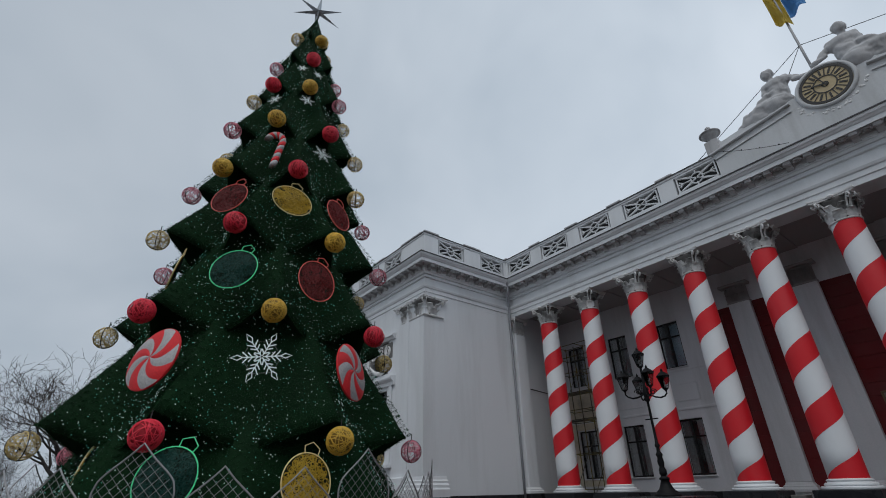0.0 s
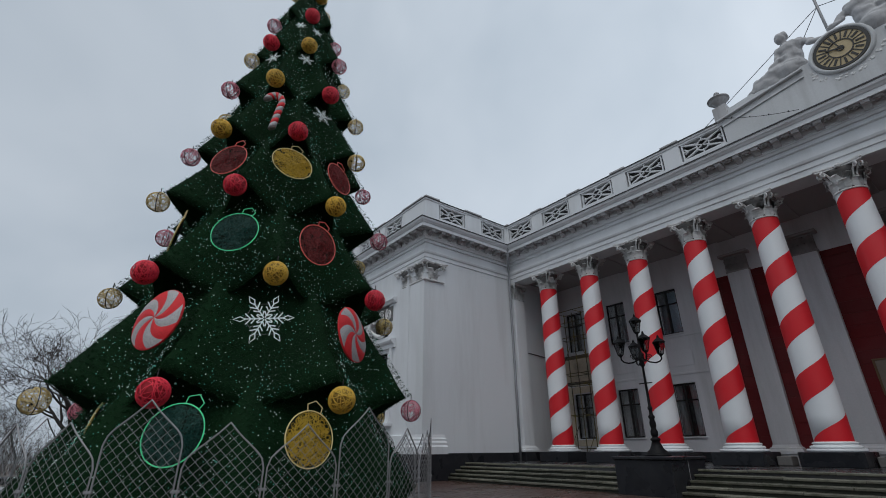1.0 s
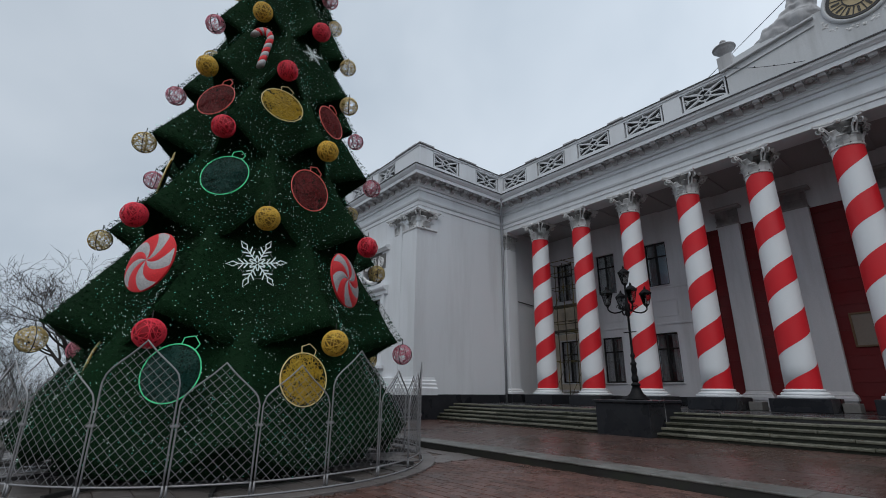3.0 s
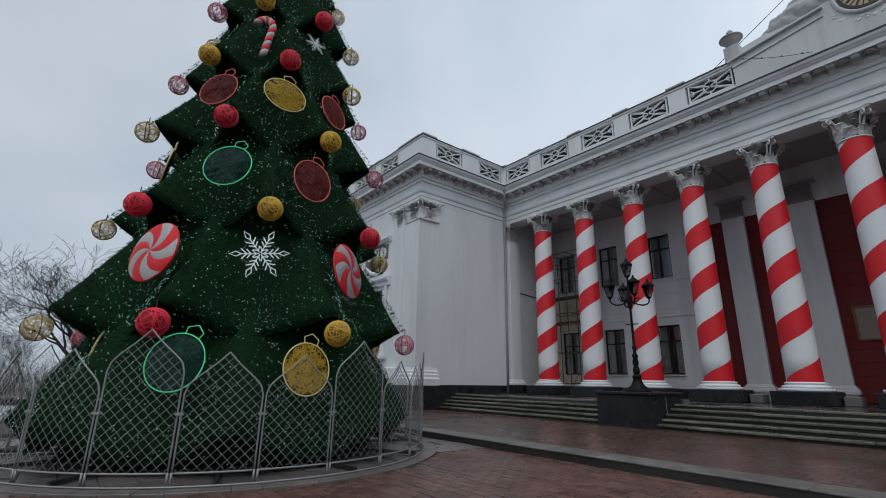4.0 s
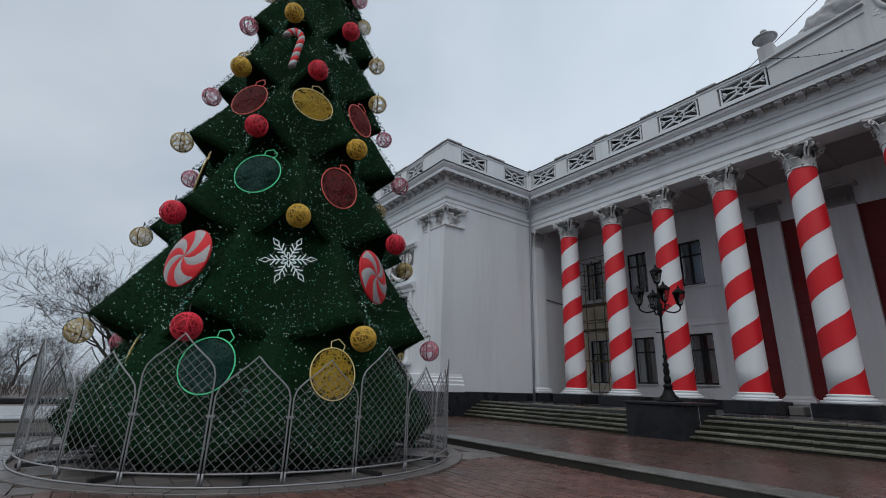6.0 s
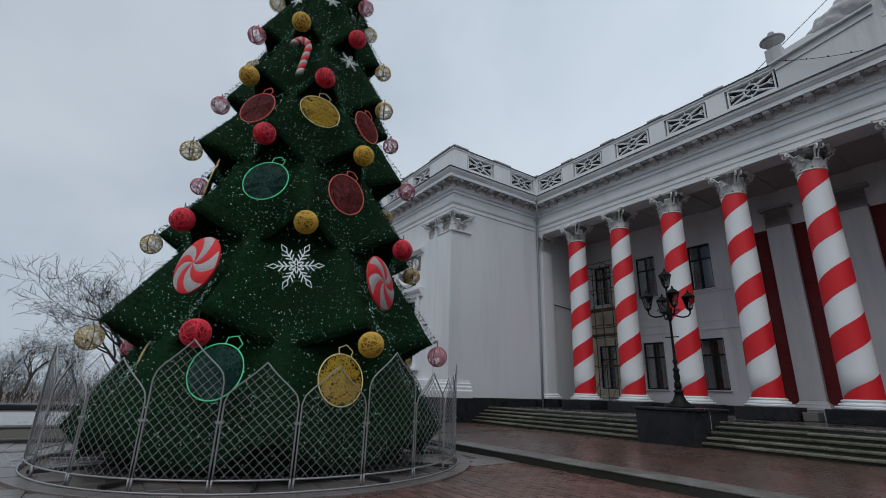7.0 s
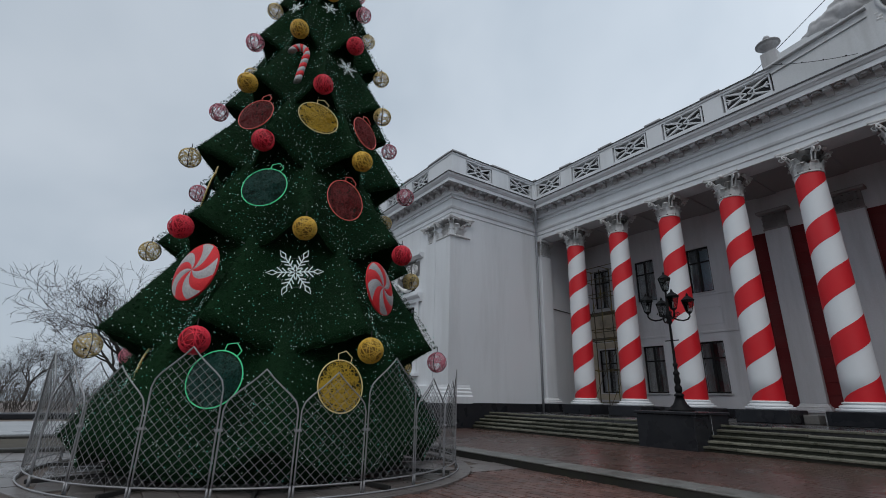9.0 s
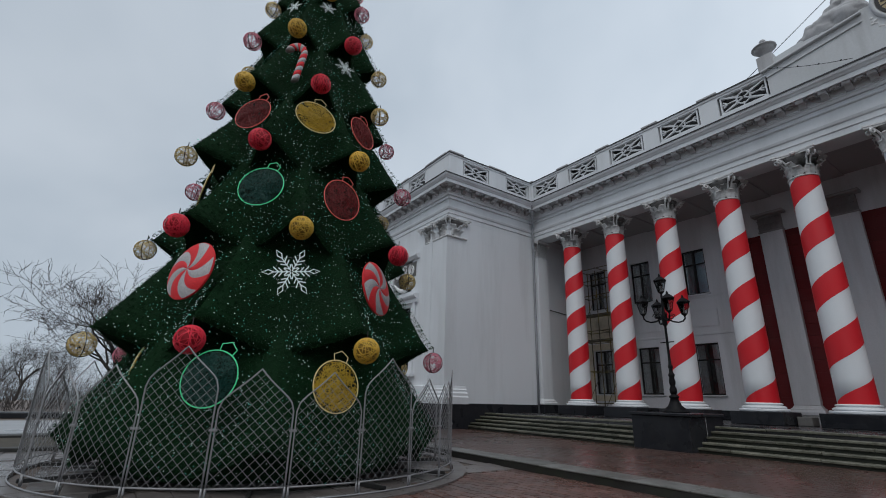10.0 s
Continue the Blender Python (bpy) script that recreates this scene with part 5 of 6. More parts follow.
def plate(name, label, rope, net, w, h, tilt, seed):
    """A flat ball-shaped light figure: rope outline, loop on top, net filling."""
    root = thing(name, label, "light ornament", "flat light ornaments")
    n = 36
    ring = [(w / 2 * math.cos(2 * math.pi * k / n), h / 2 * math.sin(2 * math.pi * k / n), 0) for k in range(n)]
    part("rope_outline", tube(B(), ring, 0.0115, 6, True), rope, root, smooth=True)
    part("loop", tube(B(), [(-0.13, h / 2 - 0.01, 0), (-0.15, h / 2 + 0.1, 0), (0, h / 2 + 0.19, 0), (0.15, h / 2 + 0.1, 0), (0.13, h / 2 - 0.01, 0)], 0.010, 5), rope, root)
    rg = random.Random(seed)
    bm = B()
    for k in range(380):
        a, rr = rg.uniform(0, 2 * math.pi), math.sqrt(rg.random())
        cx, cy, s = w / 2 * 0.92 * rr * math.cos(a), h / 2 * 0.92 * rr * math.sin(a), rg.uniform(0.025, 0.055)
        tube(bm, [(cx + s * math.cos(t * math.pi / 4 + a), cy + s * math.sin(t * math.pi / 4 + a), rg.uniform(-0.012, 0.012)) for t in range(8)], 0.006, 3, True)
    part("net_filling", bm, net, root)
    bm = B()
    v = [bm.verts.new((x * 0.97, y * 0.97, -0.03)) for x, y, z in ring]
    bm.faces.new(v)
    bmesh.ops.solidify(bm, geom=bm.faces[:], thickness=0.006)
    part("net_backing", bm, NET_BACK, root)
    return root


def put(ob, z, az, tilt=0.0, lift=0.0, turn=0.0):
    ob.matrix_basis = facet(z, az, lift, 10.0, turn) @ pose(0, 0, 0, 0, 0, tilt)


put(plate("light_ball", "flat teal net ball with glowing green rope outline", GREEN_ROPE, TEAL_PLATE, 0.94, 0.98, 0, 1), 1.84, -30.6, -22, 0, -4)
put(plate("light_ball", "flat yellow net ball with pale rope outline", GOLD_ROPE, GOLD_PLATE, 0.92, 0.96, 0, 2), 1.78, -0.4, -10, 0, 6)
put(plate("light_ball", "flat teal net ball with green rope outline", GREEN_ROPE, TEAL_PLATE, 1.04, 0.98, 0, 3), 5.93, -31, -20, 0, -10)
put(plate("light_ball", "flat dark red net ball with red rope outline", RED_ROPE, RED_PLATE, 0.94, 1.06, 0, 4), 5.93, 2.2, -16, 0, 8)
put(plate("light_ball", "flat dark red net ball with red rope outline", RED_ROPE, RED_PLATE, 1.02, 0.9, 0, 5), 8.08, -45, -20, 0.1, -8)
put(plate("light_ball", "flat yellow net ball with pale rope outline", GOLD_ROPE, GOLD_PLATE, 1.0, 0.9, 0, 6), 8.17, -12.4, -10, 0.05, 10)
put(plate("light_ball", "flat dark red net ball with red rope outline", RED_ROPE, RED_PLATE, 0.9, 0.86, 0, 7), 8.2, 15.5, -14, 0.1, 10)
put(plate("light_ball", "flat yellow net ball with pale rope outline", GOLD_ROPE, GOLD_PLATE, 0.92, 1.0, 0, 8), 6.1, -66, -10, -0.3, -30)
put(plate("light_ball", "flat amber net ball with pale rope outline", GOLD_ROPE, GOLD_PLATE, 1.0, 1.1, 0, 9), 2.0, -78, -10, -1.0, -30)


def peppermint():
    root = thing("peppermint", "round red and silver swirled peppermint ornament", "candy ornament", "peppermint ornaments")
    R_ = 0.60
    for k in range(10):
        bm = B()
        rows = []
        for j in range(9):
            t = j / 8
            a0 = radians(36 * k + 50 * t ** 1.3)
            row = []
            for q in range(5):
                a = a0 + radians(36) * q / 4
                row.append(bm.verts.new((R_ * t * math.cos(a), R_ * t * math.sin(a), 0.07 * (1 - t ** 4) + 0.012 * math.sin(math.pi * q / 4))))
            rows.append(row)
        for a, b_ in zip(rows, rows[1:]):
            for q in range(4):
                bm.faces.new((a[q], b_[q], b_[q + 1], a[q + 1]))
        bmesh.ops.remove_doubles(bm, verts=bm.verts, dist=0.001)
        part("swirl", bm, CANDY_RED if k % 2 else CANDY_GREY, root, smooth=True)
    part("rim", tube(B(), [(R_ * math.cos(t * math.pi / 18), R_ * math.sin(t * math.pi / 18), -0.01) for t in range(36)], 0.016, 6, True), CANDY_RED, root, smooth=True)
    bm = lathe(B(), [(R_, -0.04), (R_, -0.01)], 36)
    part("backing", bm, CANDY_RED, root)
    return root


mint = peppermint()
put(mint, 3.87, -46, 10, 0.0, -15)
mint2 = copy_thing(mint, pose(0, 0, 0))
put(mint2, 3.9, 16, -10, 0.0, 19)


def snowflake(size, thick):
    root = thing("light_snowflake", "white rope-light snowflake on the fir", "light ornament", "light snowflakes")
    lines = [("spine", ((0.04, 0.0), (0.62, 0.0))), ("diamond", ((0.62, 0.0), (0.78, 0.09), (1.0, 0.0), (0.78, -0.09), (0.62, 0.0)))]
    for q in (-1, 1):
        lines += [("barb", ((0.30, 0), (0.44, 0.17 * q))), ("barb", ((0.44, 0), (0.62, 0.2 * q))), ("barb", ((0.12, 0), (0.26, 0.13 * q)))]
    for nm, way_ in lines:
        piece_ = part(nm, tube(B(), [(x * size, y * size, 0) for x, y in way_], thick, 5), WHITE_ROPE, root)
        for k in range(1, 6):
            again(piece_, pose(0, 0, 0, 0, 0, 60 * k))
    part("hexagon", tube(B(), [(0.66 * size * math.cos(k * math.pi / 3), 0.66 * size * math.sin(k * math.pi / 3), -0.02) for k in range(6)], thick * 0.35, 4, True), FENCE, root)
    return root


put(snowflake(0.55, 0.0115), 3.93, -15, 8, 0.05)
for z, az, s in ((10.42, 7, 0.38), (12.74, -11, 0.30), (12.67, -51, 0.30), (14.6, -28, 0.22), (14.5, 4, 0.22)):
    put(snowflake(s * 0.82, 0.0055), z, az, 12, 0.0)
cane = thing("candy_cane", "red and silver striped candy cane ornament", "candy ornament")
line = [Vector((0.08, -0.45 + 0.055 * k, 0)) for k in range(13)] + [Vector((-0.12 + 0.20 * math.cos(radians(q)), 0.22 + 0.2 * math.sin(radians(q)), 0)) for q in range(8, 176, 12)] + [Vector((-0.33, 0.14, 0))]
cuts = []
for k, p in enumerate(line):
    w = (line[min(k + 1, len(line) - 1)] - line[max(k - 1, 0)]).normalized()
    out_ = Vector((w.y, -w.x, 0))
    # each cut leans across the stick, so that the stripes slant
    cuts.append([p + 0.085 * math.cos(j * math.pi / 6) * (out_ + 0.55 * w) + Vector((0, 0, 0.085 * math.sin(j * math.pi / 6))) for j in range(12)])
for k in range(0, len(cuts) - 2, 2):
    bm = B()
    rings = [[bm.verts.new(q) for q in cuts[j]] for j in (k, k + 1, k + 2)]
    for ra, rb in zip(rings, rings[1:]):
        for j in range(12):
            bm.faces.new((ra[j], ra[(j + 1) % 12], rb[(j + 1) % 12], rb[j]))
    bm.faces.new(list(reversed(rings[0])))
    bm.faces.new(rings[-1])
    part("stripe", bm, CANDY_RED if (k // 2) % 2 else CANDY_GREY, cane, smooth=True)
cane.matrix_basis = facet(10.05, -29, 0.0, 4.0) @ pose(0, 0, 0, 0, 0, -8) @ Matrix.Diagonal((1.05, 1.3, 1.05, 1))

# ---- ring fence ----
fence = thing("ring_fence", "grey metal fence of pointed mesh panels round the fir", "fence", at=(TX, TY, 0))
def panel(tall):
    half = radians(7.5) * 0.955
    top, sh = (2.27, 1.62) if tall else (1.95, 1.30)
    def at(u, z, off=0.0):
        a = u * half
        return Vector(((FENCE_R + off) * math.cos(a), (FENCE_R + off) * math.sin(a), z))
    def edge(u):
        """Height of the pointed outline at u of -1 to 1."""
        w = 1 - abs(u)
        if w <= 0:
            return sh
        return sh + (top - sh) * (0.66 * math.sqrt(max(0, 1 - (1 - w) ** 2)) * 0.82 + (1 - 0.66 * 0.82) * w ** 2.2)
    us = [-1 + 2 * k / 28 for k in range(29)]
    outline = [at(-1, 0.17)] + [at(-1, 0.17 + (sh - 0.17) * k / 5) for k in range(1, 5)] + [at(u, edge(u)) for u in us] + [at(1, 0.17 + (sh - 0.17) * k / 5) for k in range(4, 0, -1)] + [at(1, 0.17)]
    rim = tube(B(), outline, 0.0135, 6)
    legs = tube(B(), [at(-1, 0.0), at(-1, 0.18)], 0.019, 6)
    leg2 = tube(B(), [at(1, 0.0), at(1, 0.18)], 0.019, 6)
    bottom = tube(B(), [at(-1 + 0.25 * k, 0.17) for k in range(9)], 0.015, 6)
    wires = B()
    W = half * FENCE_R
    pitch = 0.115
    for s in (-1, 1):
        k = -40
        while k < 40:
            pts, c = [], k * pitch * math.sqrt(2)
            for j in range(61):
                z = 0.17 + (top - 0.17) * j / 60
                x = c + s * (z - 0.17)
                if abs(x) <= W and z <= edge(x / W):
                    pts.append(at(x / W, z, 0.004 * s))
                elif len(pts):
                    break
            if len(pts) >= 2:
                q = [pts[0], pts[len(pts) // 2], pts[-1]] if len(pts) > 2 else pts
                tube(wires, q, 0.0045, 3)
            k += 1
    return rim, legs, leg2, bottom, wires
protos = {}
for tall in (True, False):
    rim, legs, leg2, bottom, wires = panel(tall)
    protos[tall] = [part("panel_rim", rim, FENCE, fence, smooth=True), part("panel_leg", legs, FENCE, fence, smooth=True), part("panel_leg", leg2, FENCE, fence, smooth=True),
                    part("bottom_rail", bottom, FENCE, fence, smooth=True), part("wire_mesh", wires, FENCE, fence)]
seen = set()
for k in range(24):
    tall = k % 3 == 0
    m = pose(0, 0, 0.05, 0, 0, -33.4 + 15.0 * k)
    for o in protos[tall]:
        if (tall, o.name) in seen:
            again(o, m)
        else:
            o.matrix_basis = m
            seen.add((tall, o.name))
clamp = None
for k in range(24):
    m = pose(0, 0, 0.05, 0, 0, -25.9 + 15.0 * k)
    for z in (1.0,):
        mm = m @ Matrix.Translation((FENCE_R, 0, z))
        if clamp is None:
            clamp = part("clamp", box(B(), -0.03, 0.03, -0.06, 0.06, -0.02, 0.02, 0.006), FENCE, fence)
            clamp.matrix_basis = mm
        else:
            again(clamp, mm)
part("ground_hoop", tube(B(), [((FENCE_R + 0.06) * math.cos(t * math.pi / 36), (FENCE_R + 0.06) * math.sin(t * math.pi / 36), 0.045) for t in range(72)], 0.015, 6, True), FENCE, fence, smooth=True)
for a in range(0, 360, 30):
    b_ = part("floor_beam", box(B(), 1.0, FENCE_R - 0.05, -0.03, 0.03, 0.02, 0.09, 0.006), BEAM, fence)
    b_.matrix_basis = pose(0, 0, 0, 0, 0, a - 18)


# ---- street lamp on its granite block ----
block = thing("lamp_pedestal", "dark polished granite block between the steps", "pedestal", at=(-9.34, 17.0, 0.155))
part("body", box(B(), -0.94, 1.10, -1.35, 0.95, 0.0, 1.10, 0.015), GRANITE, block)
part("top_slab", box(B(), -1.0, 1.16, -1.41, 1.01, 1.102, 1.20, 0.02), GRANITE, block)
part("joint", box(B(), 1.101, 1.106, -0.25, -0.235, 0.0, 1.10), STONE, block)
lamp = thing("street_lamp", "black cast-iron street lamp with five lanterns", "street lamp", at=(-9.36, 17.0, 1.355))
lamp.scale = (1.0, 1.0, 1.02)
part("foot", lathe(B(), [(0.45, 0.0), (0.45, 0.05), (0.36, 0.08), (0.34, 0.14), (0.24, 0.22), (0.18, 0.34), (0.13, 0.48), (0.17, 0.5), (0.17, 0.55), (0.10, 0.6), (0.09, 0.62)], 16), IRON, lamp, smooth=True)
part("post", lathe(B(), [(0.09, 0.62), (0.125, 0.68), (0.125, 0.8), (0.075, 0.9), (0.10, 0.95), (0.115, 1.05), (0.08, 1.2), (0.115, 1.26), (0.115, 1.3), (0.065, 1.36), (0.055, 1.5), (0.085, 1.54), (0.085, 1.6), (0.05, 1.66), (0.046, 1.9), (0.042, 3.0), (0.045, 3.05), (0.09, 3.08), (0.09, 3.13), (0.075, 3.2), (0.11, 3.3), (0.11, 3.4), (0.06, 3.5), (0.045, 3.8), (0.04, 4.24)], 14), IRON, lamp, smooth=True)
part("ladder_bar", tube(B(), [(-0.26, 0, 2.45), (0.26, 0, 2.45)], 0.02, 6), IRON, lamp)


def lantern(parent, at):
    head = part("lantern", lathe(B(), [(0.03, -0.12), (0.05, -0.06), (0.11, 0.0), (0.11, 0.03)], 6), IRON, parent)
    head.matrix_basis = Matrix.Translation(at) @ Matrix.Diagonal((0.94, 0.94, 0.84, 1))
    part("lantern_roof", lathe(B(), [(0.27, 0.52), (0.28, 0.55), (0.22, 0.6), (0.12, 0.7), (0.06, 0.74), (0.05, 0.8), (0.02, 0.88)], 6), IRON, head)
    p = part("lantern_glass", lathe(B(), [(0.115, 0.03), (0.235, 0.52)], 6), LANTERN_GLASS, head)
    p.visible_shadow = False
    for k in range(6):
        a = k * math.pi / 3
        part("lantern_bar", tube(B(), [(0.12 * math.cos(a), 0.12 * math.sin(a), 0.02), (0.245 * math.cos(a), 0.245 * math.sin(a), 0.53)], 0.013, 4), IRON, head)
    part("lamp_tube", lathe(B(), [(0.03, 0.05), (0.03, 0.3), (0.01, 0.34)], 8), CURTAIN, head)


lantern(lamp, (0, 0, 4.32))
for k in range(4):
    a = radians(44 + 90 * k)
    c, s = math.cos(a), math.sin(a)
    pts = [(0.08, 3.33), (0.3, 3.21), (0.5, 3.18), (0.66, 3.23), (0.74, 3.32), (0.74, 3.40)]
    part("arm", tube(B(), [(c * r, s * r, z) for r, z in pts], 0.03, 7), IRON, lamp, smooth=True)
    pts = [(0.12 + 0.15 + 0.14 * (1 - q / 16) * math.cos(q * 0.75), 3.40 + 0.12 * (1 - q / 16) * math.sin(q * 0.75)) for q in range(13)]
    part("scroll", tube(B(), [(c * r, s * r, z) for r, z in pts], 0.018, 5), IRON, lamp, smooth=True)
    lantern(lamp, (c * 0.74, s * 0.74, 3.48))

# ---- scaffold by the stripped wall ----
scaf = thing("scaffold", "rusty tube scaffold with plank decks by the wall", "scaffold")
for x in (-19.5, -18.1, -16.75):
    for y in (YB - 1.6, YB - 0.55):
        part("standard", tube(B(), [(x, y, LAND), (x, y, 9.9 if y < YB - 1 else 10.2)], 0.03, 6), SCAFFOLD, scaf)
for z in (1.6, 3.5, 5.35, 6.0, 8.3, 9.3, 10.1):
    for y in (YB - 1.6, YB - 0.55):
        part("ledger", tube(B(), [(-19.6, y, z), (-16.65, y, z)], 0.024, 5), SCAFFOLD, scaf)
    for x in (-19.5, -18.1, -16.75):
        part("transom", tube(B(), [(x, YB - 1.65, z + 0.03), (x, YB - 0.5, z + 0.03)], 0.024, 5), SCAFFOLD, scaf)
for a, b_, z0, z1 in ((-19.5, -18.1, 1.2, 3.5), (-18.1, -16.75, 3.5, 5.4), (-18.1, -16.75, 1.2, 3.5), (-19.5, -18.1, 6.0, 8.3), (-18.1, -16.75, 8.3, 6.0)):
    part("brace", tube(B(), [(a, YB - 1.62, z0), (b_, YB - 1.62, z1)], 0.02, 5), SCAFFOLD, scaf)
for z in (5.42, 7.05):
    for j in range(3):
        part("plank", box(B(), -19.6, -16.6, YB - 1.55 + 0.32 * j, YB - 1.26 + 0.32 * j, z, z + 0.045, 0.005), SCAFFOLD, scaf)


# ---- bare winter trees ----
def bare_tree(label, height, seed, spread=1.0, levels=5, trunk_r=0.26, kids=(5, 4, 4, 3, 3, 3), stout=0.72, fine=0.017):
    root = thing("bare_tree", label, "tree", "bare trees")
    rg = random.Random(seed)
    trunk, limbs, twigs = B(), B(), B()
    def grow(p, way, ln, r, level):
        n = 6 if level < 3 else 4
        pts, rad = [p.copy()], [r]
        w = way.copy()
        for k in range(n):
            wander = 0.13 if level < 3 else 0.2
            w = (w + Vector((rg.gauss(0, wander), rg.gauss(0, wander), rg.gauss(0.03, 0.09)))).normalized()
            pts.append(pts[-1] + w * ln / n)
            rad.append(r * (1 - 0.55 * (k + 1) / n))
        tube(trunk if level == 0 else limbs if level < 3 else twigs, pts, rad, 8 if level == 0 else 5 if level < 3 else 3)
        if level >= levels:
            return
        for j in range(kids[min(level, 5)] + (1 if level == 0 else 0)):
            t = rg.uniform(0.45, 1.0) if j else 1.0
            i = min(n, max(1, round(t * n)))
            a = rg.uniform(0, 2 * math.pi)
            lean = rg.uniform(0.4, 0.95) * (1.0 if j else 0.45) * spread
            sideways = (w.orthogonal().normalized() * math.cos(a) + w.cross(w.orthogonal().normalized()) * math.sin(a))
            nw = (w * math.cos(lean) + sideways * math.sin(lean)).normalized()
            nw = (nw + Vector((0, 0, 0.06))).normalized()
            grow(pts[i], nw, ln * rg.uniform(0.62, 0.84), max(fine, rad[i] * rg.uniform(stout - 0.1, stout + 0.1)), level + 1)
    grow(Vector((0, 0, -0.05)), Vector((rg.gauss(0, 0.05), rg.gauss(0, 0.05), 1)).normalized(), height * 0.27, trunk_r, 0)
    part("trunk", trunk, BARK, root, smooth=True)
    part("limb_work", limbs, BARK, root, smooth=True)
    part("twig_crown", twigs, TWIG, root)
    return root


big = bare_tree("tall bare winter tree with spreading dark limbs", 12.2, 23, 1.05, 6, 0.28, (4, 4, 3, 3, 3, 3), 0.8, 0.0115)
big.matrix_basis = pose(-41.0, 1.0, 0, 0, 0, 0) @ Matrix.Diagonal((1.25, 1.25, 1.1, 1))
second_tree = bare_tree("bare winter tree with upright thin branches", 10.0, 12, 0.9, 5, 0.2, fine=0.012)
second_tree.location = (-52.0, 1.2, 0)
for x, y, s, a in ((-60, 2.6, 1.0, 160), (-58, -7.6, 0.62, 40), (-66, -12.0, 0.8, 110), (-70, -3.5, 0.8, 200), (-62, 4.5, 0.95, 70), (-75, -18, 0.9, 300), (-48, -13.5, 0.75, 20), (-85, -9, 0.9, 150)):
    c = copy_thing(second_tree if s < 0.9 else big, pose(0, 0, 0))
    c.matrix_basis = pose(x, y, 0, 0, 0, a) @ Matrix.Scale(s, 4)

# scrub along the park edge
rg = random.Random(31)
bm = B()
for k in range(800):
    x, y = rg.uniform(-62, -46), rg.uniform(-14, 4)
    h = rg.uniform(1.2, 3.2)
    p0 = Vector((x, y, 0))
    pts = [p0]
    for j in range(3):
        pts.append(pts[-1] + Vector((rg.gauss(0, 0.25), rg.gauss(0, 0.25), h / 3)))
    tube(bm, pts, [0.022, 0.016, 0.011, 0.006], 3)
    for j in (1, 2, 2, 3):
        q = pts[j]
        tube(bm, [q, q + Vector((rg.gauss(0, 0.45), rg.gauss(0, 0.45), rg.uniform(0.1, 0.6)))], [0.010, 0.004], 3)
tagged(part("scrub", bm, SHRUB), "tangled bare brown winter shrubs", "shrubs", kind="stuff")

# the sea beyond the boulevard
bm = B()
bm.faces.new([bm.verts.new(q) for q in ((-900, -900, -0.02), (-92, -900, -0.02), (-92, 900, -0.02), (-900, 900, -0.02))])
tagged(part("water", bm, SEA), "pale grey winter sea beyond the trees", "sea", kind="structure")

# far pavings and low walls towards the park
tagged(part("park_paving", box(B(), -33.0, -22.2, -30, 1.2, -0.02, 0.02), SKY_SHEEN_PAVING), "wet paving beyond the square, sky reflection in its pale colour", "paving", kind="structure")
tagged(part("park_kerb", box(B(), -22.2, -21.4, -40, 1.5, -0.02, 0.12, 0.02), KERB_FACE), "dark wet stone edging", "kerb", kind="structure")
tagged(part("road", box(B(), -46.0, -38.0, -60, 40, -0.02, 0.012), ASPHALT), "wet dark asphalt road by the park", "road", kind="structure")
tagged(part("park_wall", box(B(), -36.5, -36.0, -40, -1.0, -0.02, 0.28, 0.04), GRANITE), "low dark stone park wall", "wall", kind="structure")
tagged(part("soil_bed", box(B(), -21.3, -17.6, -9, -0.4, -0.02, 0.05, 0.02), SOIL), "bare earth flower bed with short grass", "flower bed", kind="structure")
tagged(part("bed_edging", box(B(), -17.6, -17.2, -12, 0.2, -0.02, 0.1, 0.02), KERB_FACE), "dark flower bed edging stone", "kerb", kind="structure")

# houses that close the square behind the camera and far off
def house(x0, x1, y0, y1, h, label):
    root = thing("town_house", label, "house")
    part("wall", box(B(), x0, x1, y0, y1, 0, h), FARWALL, root)
    part("roof", box(B(), x0 - 0.4, x1 + 0.4, y0 - 0.4, y1 + 0.4, h + 0.002, h + 0.5, 0.1), LEAD, root)
    return root


house(-30, 30, -60, -48, 12, "plain grey rendered town house behind the square")
house(45, 57, -40, 40, 12, "plain grey rendered town house beside the square")

# ---- pavers: pieces last ----
def piece(name, w, d, material, h=0.03):
    me = bpy.data.meshes.new(name)
    b_ = B()
    t = 0.008
    lo = [b_.verts.new((sx * w / 2, sy * d / 2, -h)) for sx, sy in ((-1, -1), (1, -1), (1, 1), (-1, 1))]
    hi = [b_.verts.new((sx * (w / 2), sy * (d / 2), -t)) for sx, sy in ((-1, -1), (1, -1), (1, 1), (-1, 1))]
    to = [b_.verts.new((sx * (w / 2 - t), sy * (d / 2 - t), 0)) for sx, sy in ((-1, -1), (1, -1), (1, 1), (-1, 1))]
    for a, c in ((lo, hi), (hi, to)):
        for j in range(4):
            b_.faces.new((a[j], a[(j + 1) % 4], c[(j + 1) % 4], c[j]))
    b_.faces.new(to)
    b_.to_mesh(me)
    b_.free()
    me.materials.append(material)
    return me


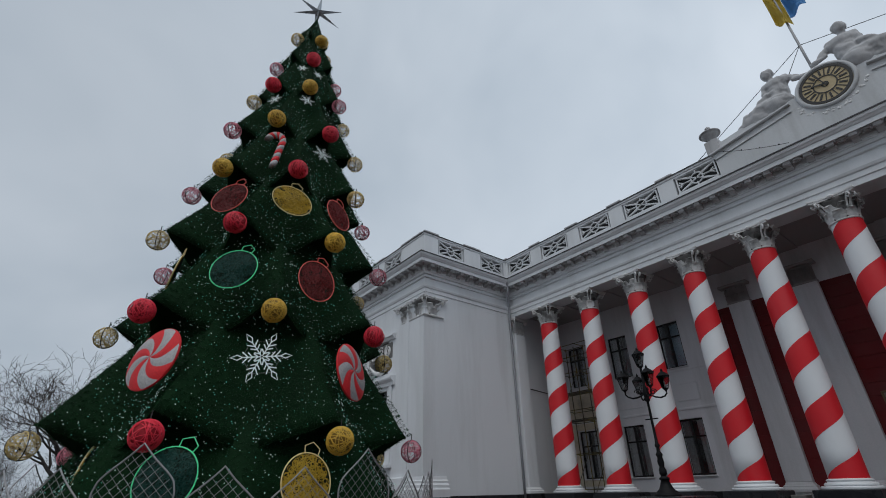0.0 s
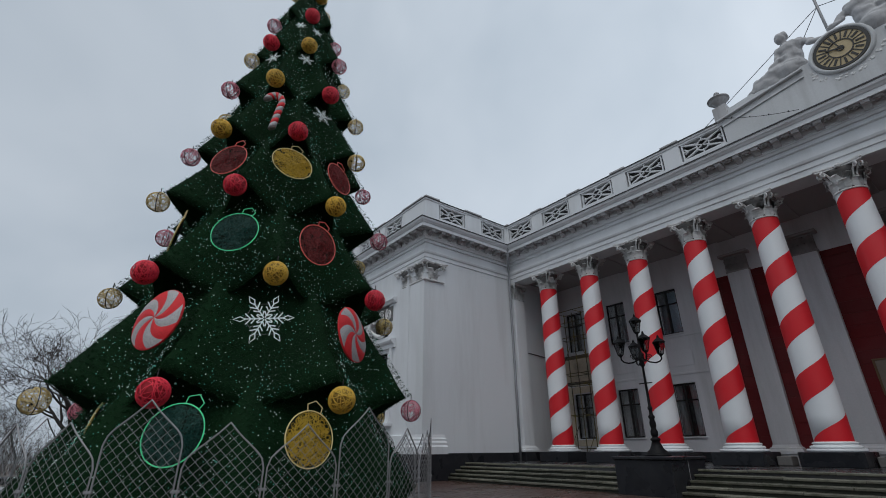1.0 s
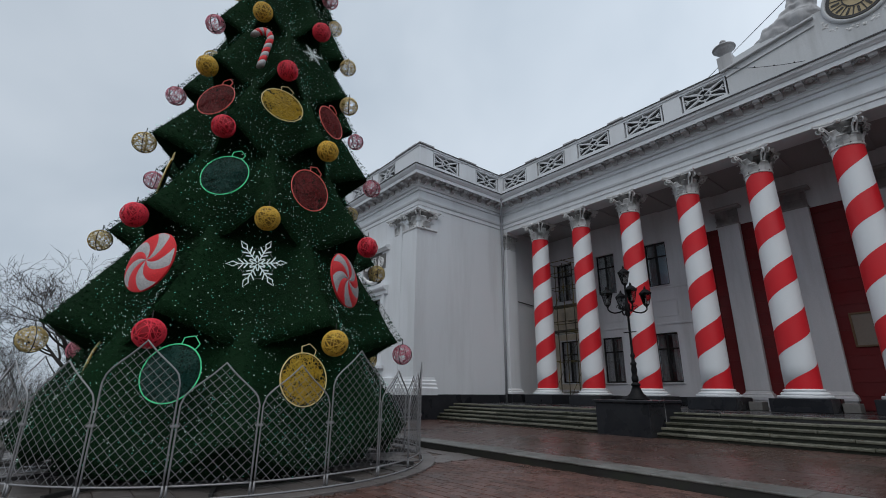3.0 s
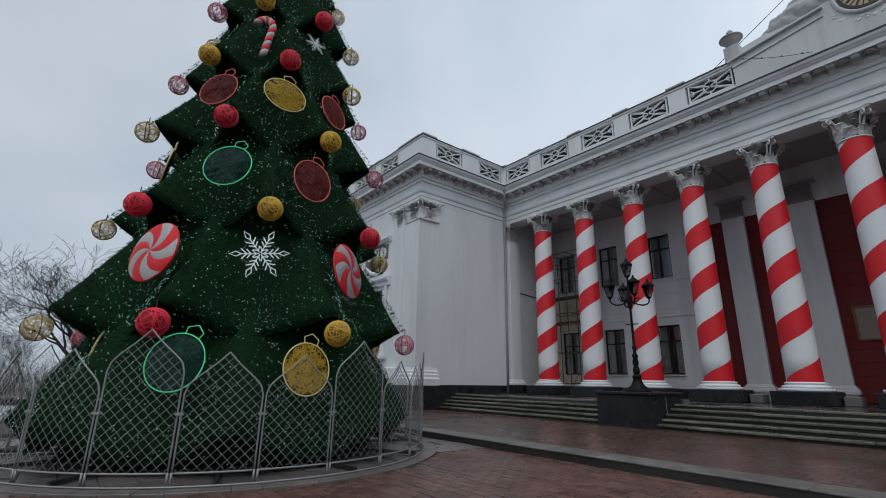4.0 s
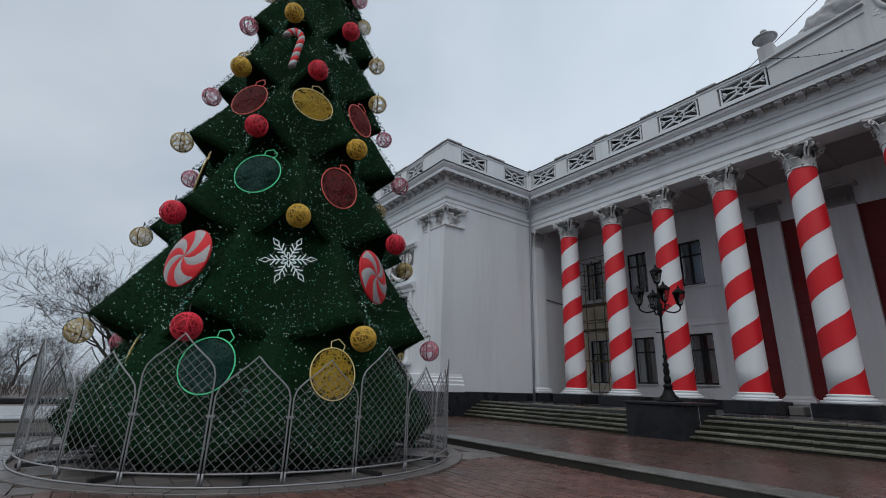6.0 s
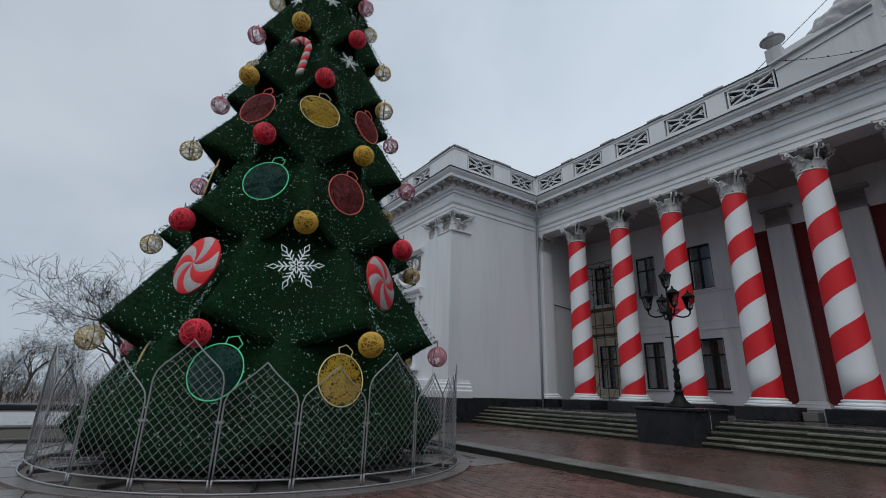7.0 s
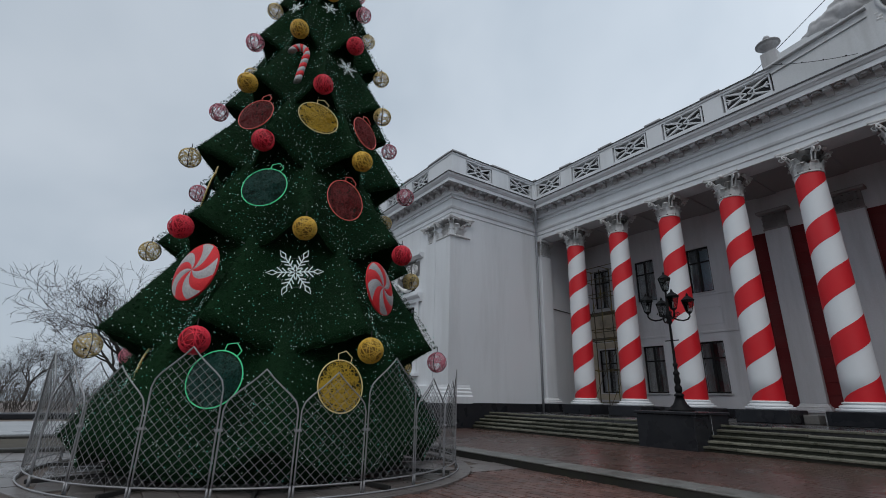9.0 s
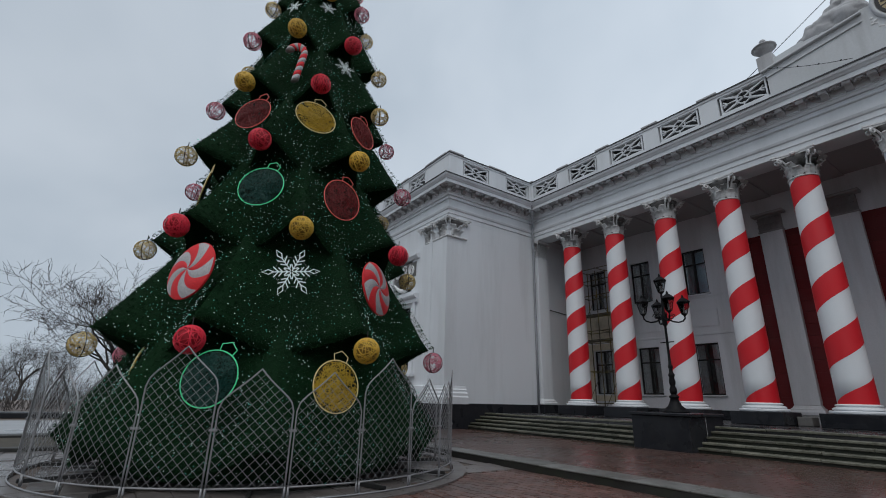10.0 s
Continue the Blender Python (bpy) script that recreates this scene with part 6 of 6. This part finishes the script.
def lay(field, name, w, d, gap, z, x0, x1, y0, y1, material, near, inside, seed, bond=0.5, sink=0.004, tip=0.012):
    """A field of pavers: those in the near stretch singly, the rest in one mesh."""
    g = np.random.default_rng(seed)
    single, rest = [], []
    row, y = 0, y0
    while y < y1:
        x = x0 + (row % 2) * bond * (w + gap)
        while x < x1:
            if inside(x, y):
                (single if near[0] < x < near[1] and near[2] < y < near[3] else rest).append((x, y))
            x += w + gap
        y += d + gap
        row += 1
    me = piece(name, w, d, material)
    for x, y in single[:320]:
        o = new(name, me)
        o.parent = field
        o.matrix_basis = pose(x, y, z + g.uniform(-sink, sink), g.normal(0, 0.5), g.normal(0, 0.5), g.normal(0, 0.6))
    rest += single[320:]
    if rest:
        c = np.array(rest)
        n = len(c)
        t = 0.008
        q = np.array([(-1, -1), (1, -1), (1, 1), (-1, 1)], float)
        base = np.concatenate([np.c_[q * (w / 2, d / 2), np.full(4, -0.03)], np.c_[q * (w / 2, d / 2), np.full(4, -t)], np.c_[q * (w / 2 - t, d / 2 - t), np.zeros(4)]])
        ang = g.normal(0, 0.012, n)
        ca, sa = np.cos(ang), np.sin(ang)
        X = base[None, :, 0] * ca[:, None] - base[None, :, 1] * sa[:, None] + c[:, None, 0]
        Y = base[None, :, 0] * sa[:, None] + base[None, :, 1] * ca[:, None] + c[:, None, 1]
        Z = base[None, :, 2] + z + g.uniform(-sink, sink, n)[:, None] + base[None, :, 0] * g.normal(0, tip, n)[:, None] + base[None, :, 1] * g.normal(0, tip, n)[:, None]
        verts = np.stack([X, Y, Z], 2).reshape(-1, 3)
        f = np.array([(a + j, a + (j + 1) % 4, a + 4 + (j + 1) % 4, a + 4 + j) for a in (0, 4) for j in range(4)] + [(8, 9, 10, 11)])
        faces = (f[None] + 12 * np.arange(n)[:, None, None]).reshape(-1, 4)
        m2 = bpy.data.meshes.new(name + "_field")
        m2.from_pydata(verts.tolist(), [], faces.tolist())
        tagged(link_mesh(name + "_field", m2, material, field), kind="stuff")


plaza = thing("pavement_plaza", "wet brown clinker pavers of the square", "pavement", kind="structure")
ring = thing("pavement_ring", "wet grey-brown slabs round the fir", "pavement", kind="structure")
terr = thing("pavement_tiles", "wet brown tiles of the raised terrace", "pavement", kind="structure")
def far_from_fir(x, y):
    return math.hypot(x - TX, y - TY)
band = thing("pavement_band", "worn grey stone band round the ring fence", "pavement", kind="structure", at=(TX, TY, 0))
bm = B()
lo_hi = []
for z, inset in ((-0.03, 0.0), (0.018, 0.0), (0.026, 0.008)):
    lo_hi.append([bm.verts.new(((4.62 + inset if k == 0 else 4.94 - inset) * math.cos(radians(a)), (4.62 + inset if k == 0 else 4.94 - inset) * math.sin(radians(a)), z))
                  for k, a in ((0, 0.06), (1, 0.06), (1, 2.5), (1, 4.94), (0, 4.94), (0, 2.5))])
for a, b_ in zip(lo_hi, lo_hi[1:]):
    for j in range(6):
        bm.faces.new((a[j], a[(j + 1) % 6], b_[(j + 1) % 6], b_[j]))
bm.faces.new(lo_hi[-1])
band_stone = part("band_stone", bm, SLAB, band)
for k in range(1, 72):
    again(band_stone, pose(0, 0, rk.uniform(-0.004, 0.004), 0, 0, 5 * k))
lay(plaza, "paver", 0.30, 0.20, 0.014, 0.0, -9.0, 6.0, -8.0, KERB_Y - 0.06, PAVER, (-7.6, -4.6, 4.6, 8.3), lambda x, y: far_from_fir(x, y) > 4.92, 1)
lay(ring, "slab", 0.49, 0.49, 0.012, 0.0, -26.0, -6.0, -14.0, KERB_Y - 0.2, SLAB, (-11.5, -6.6, -2.5, 6.0), lambda x, y: far_from_fir(x, y) <= 4.45 or (x < -9.3 and far_from_fir(x, y) > 4.97 and x > -17.2) or (x < -17 and y > 0.3), 2, 0.0)
lay(terr, "tile", 0.30, 0.30, 0.006, 0.172, -26.0, 8.0, KERB_Y + 0.89, Y_STEP - 0.15, TERRACE, (-9.0, -4.0, 9.6, 14.5), lambda x, y: True, 3, 0.5, 0.001, 0.002)
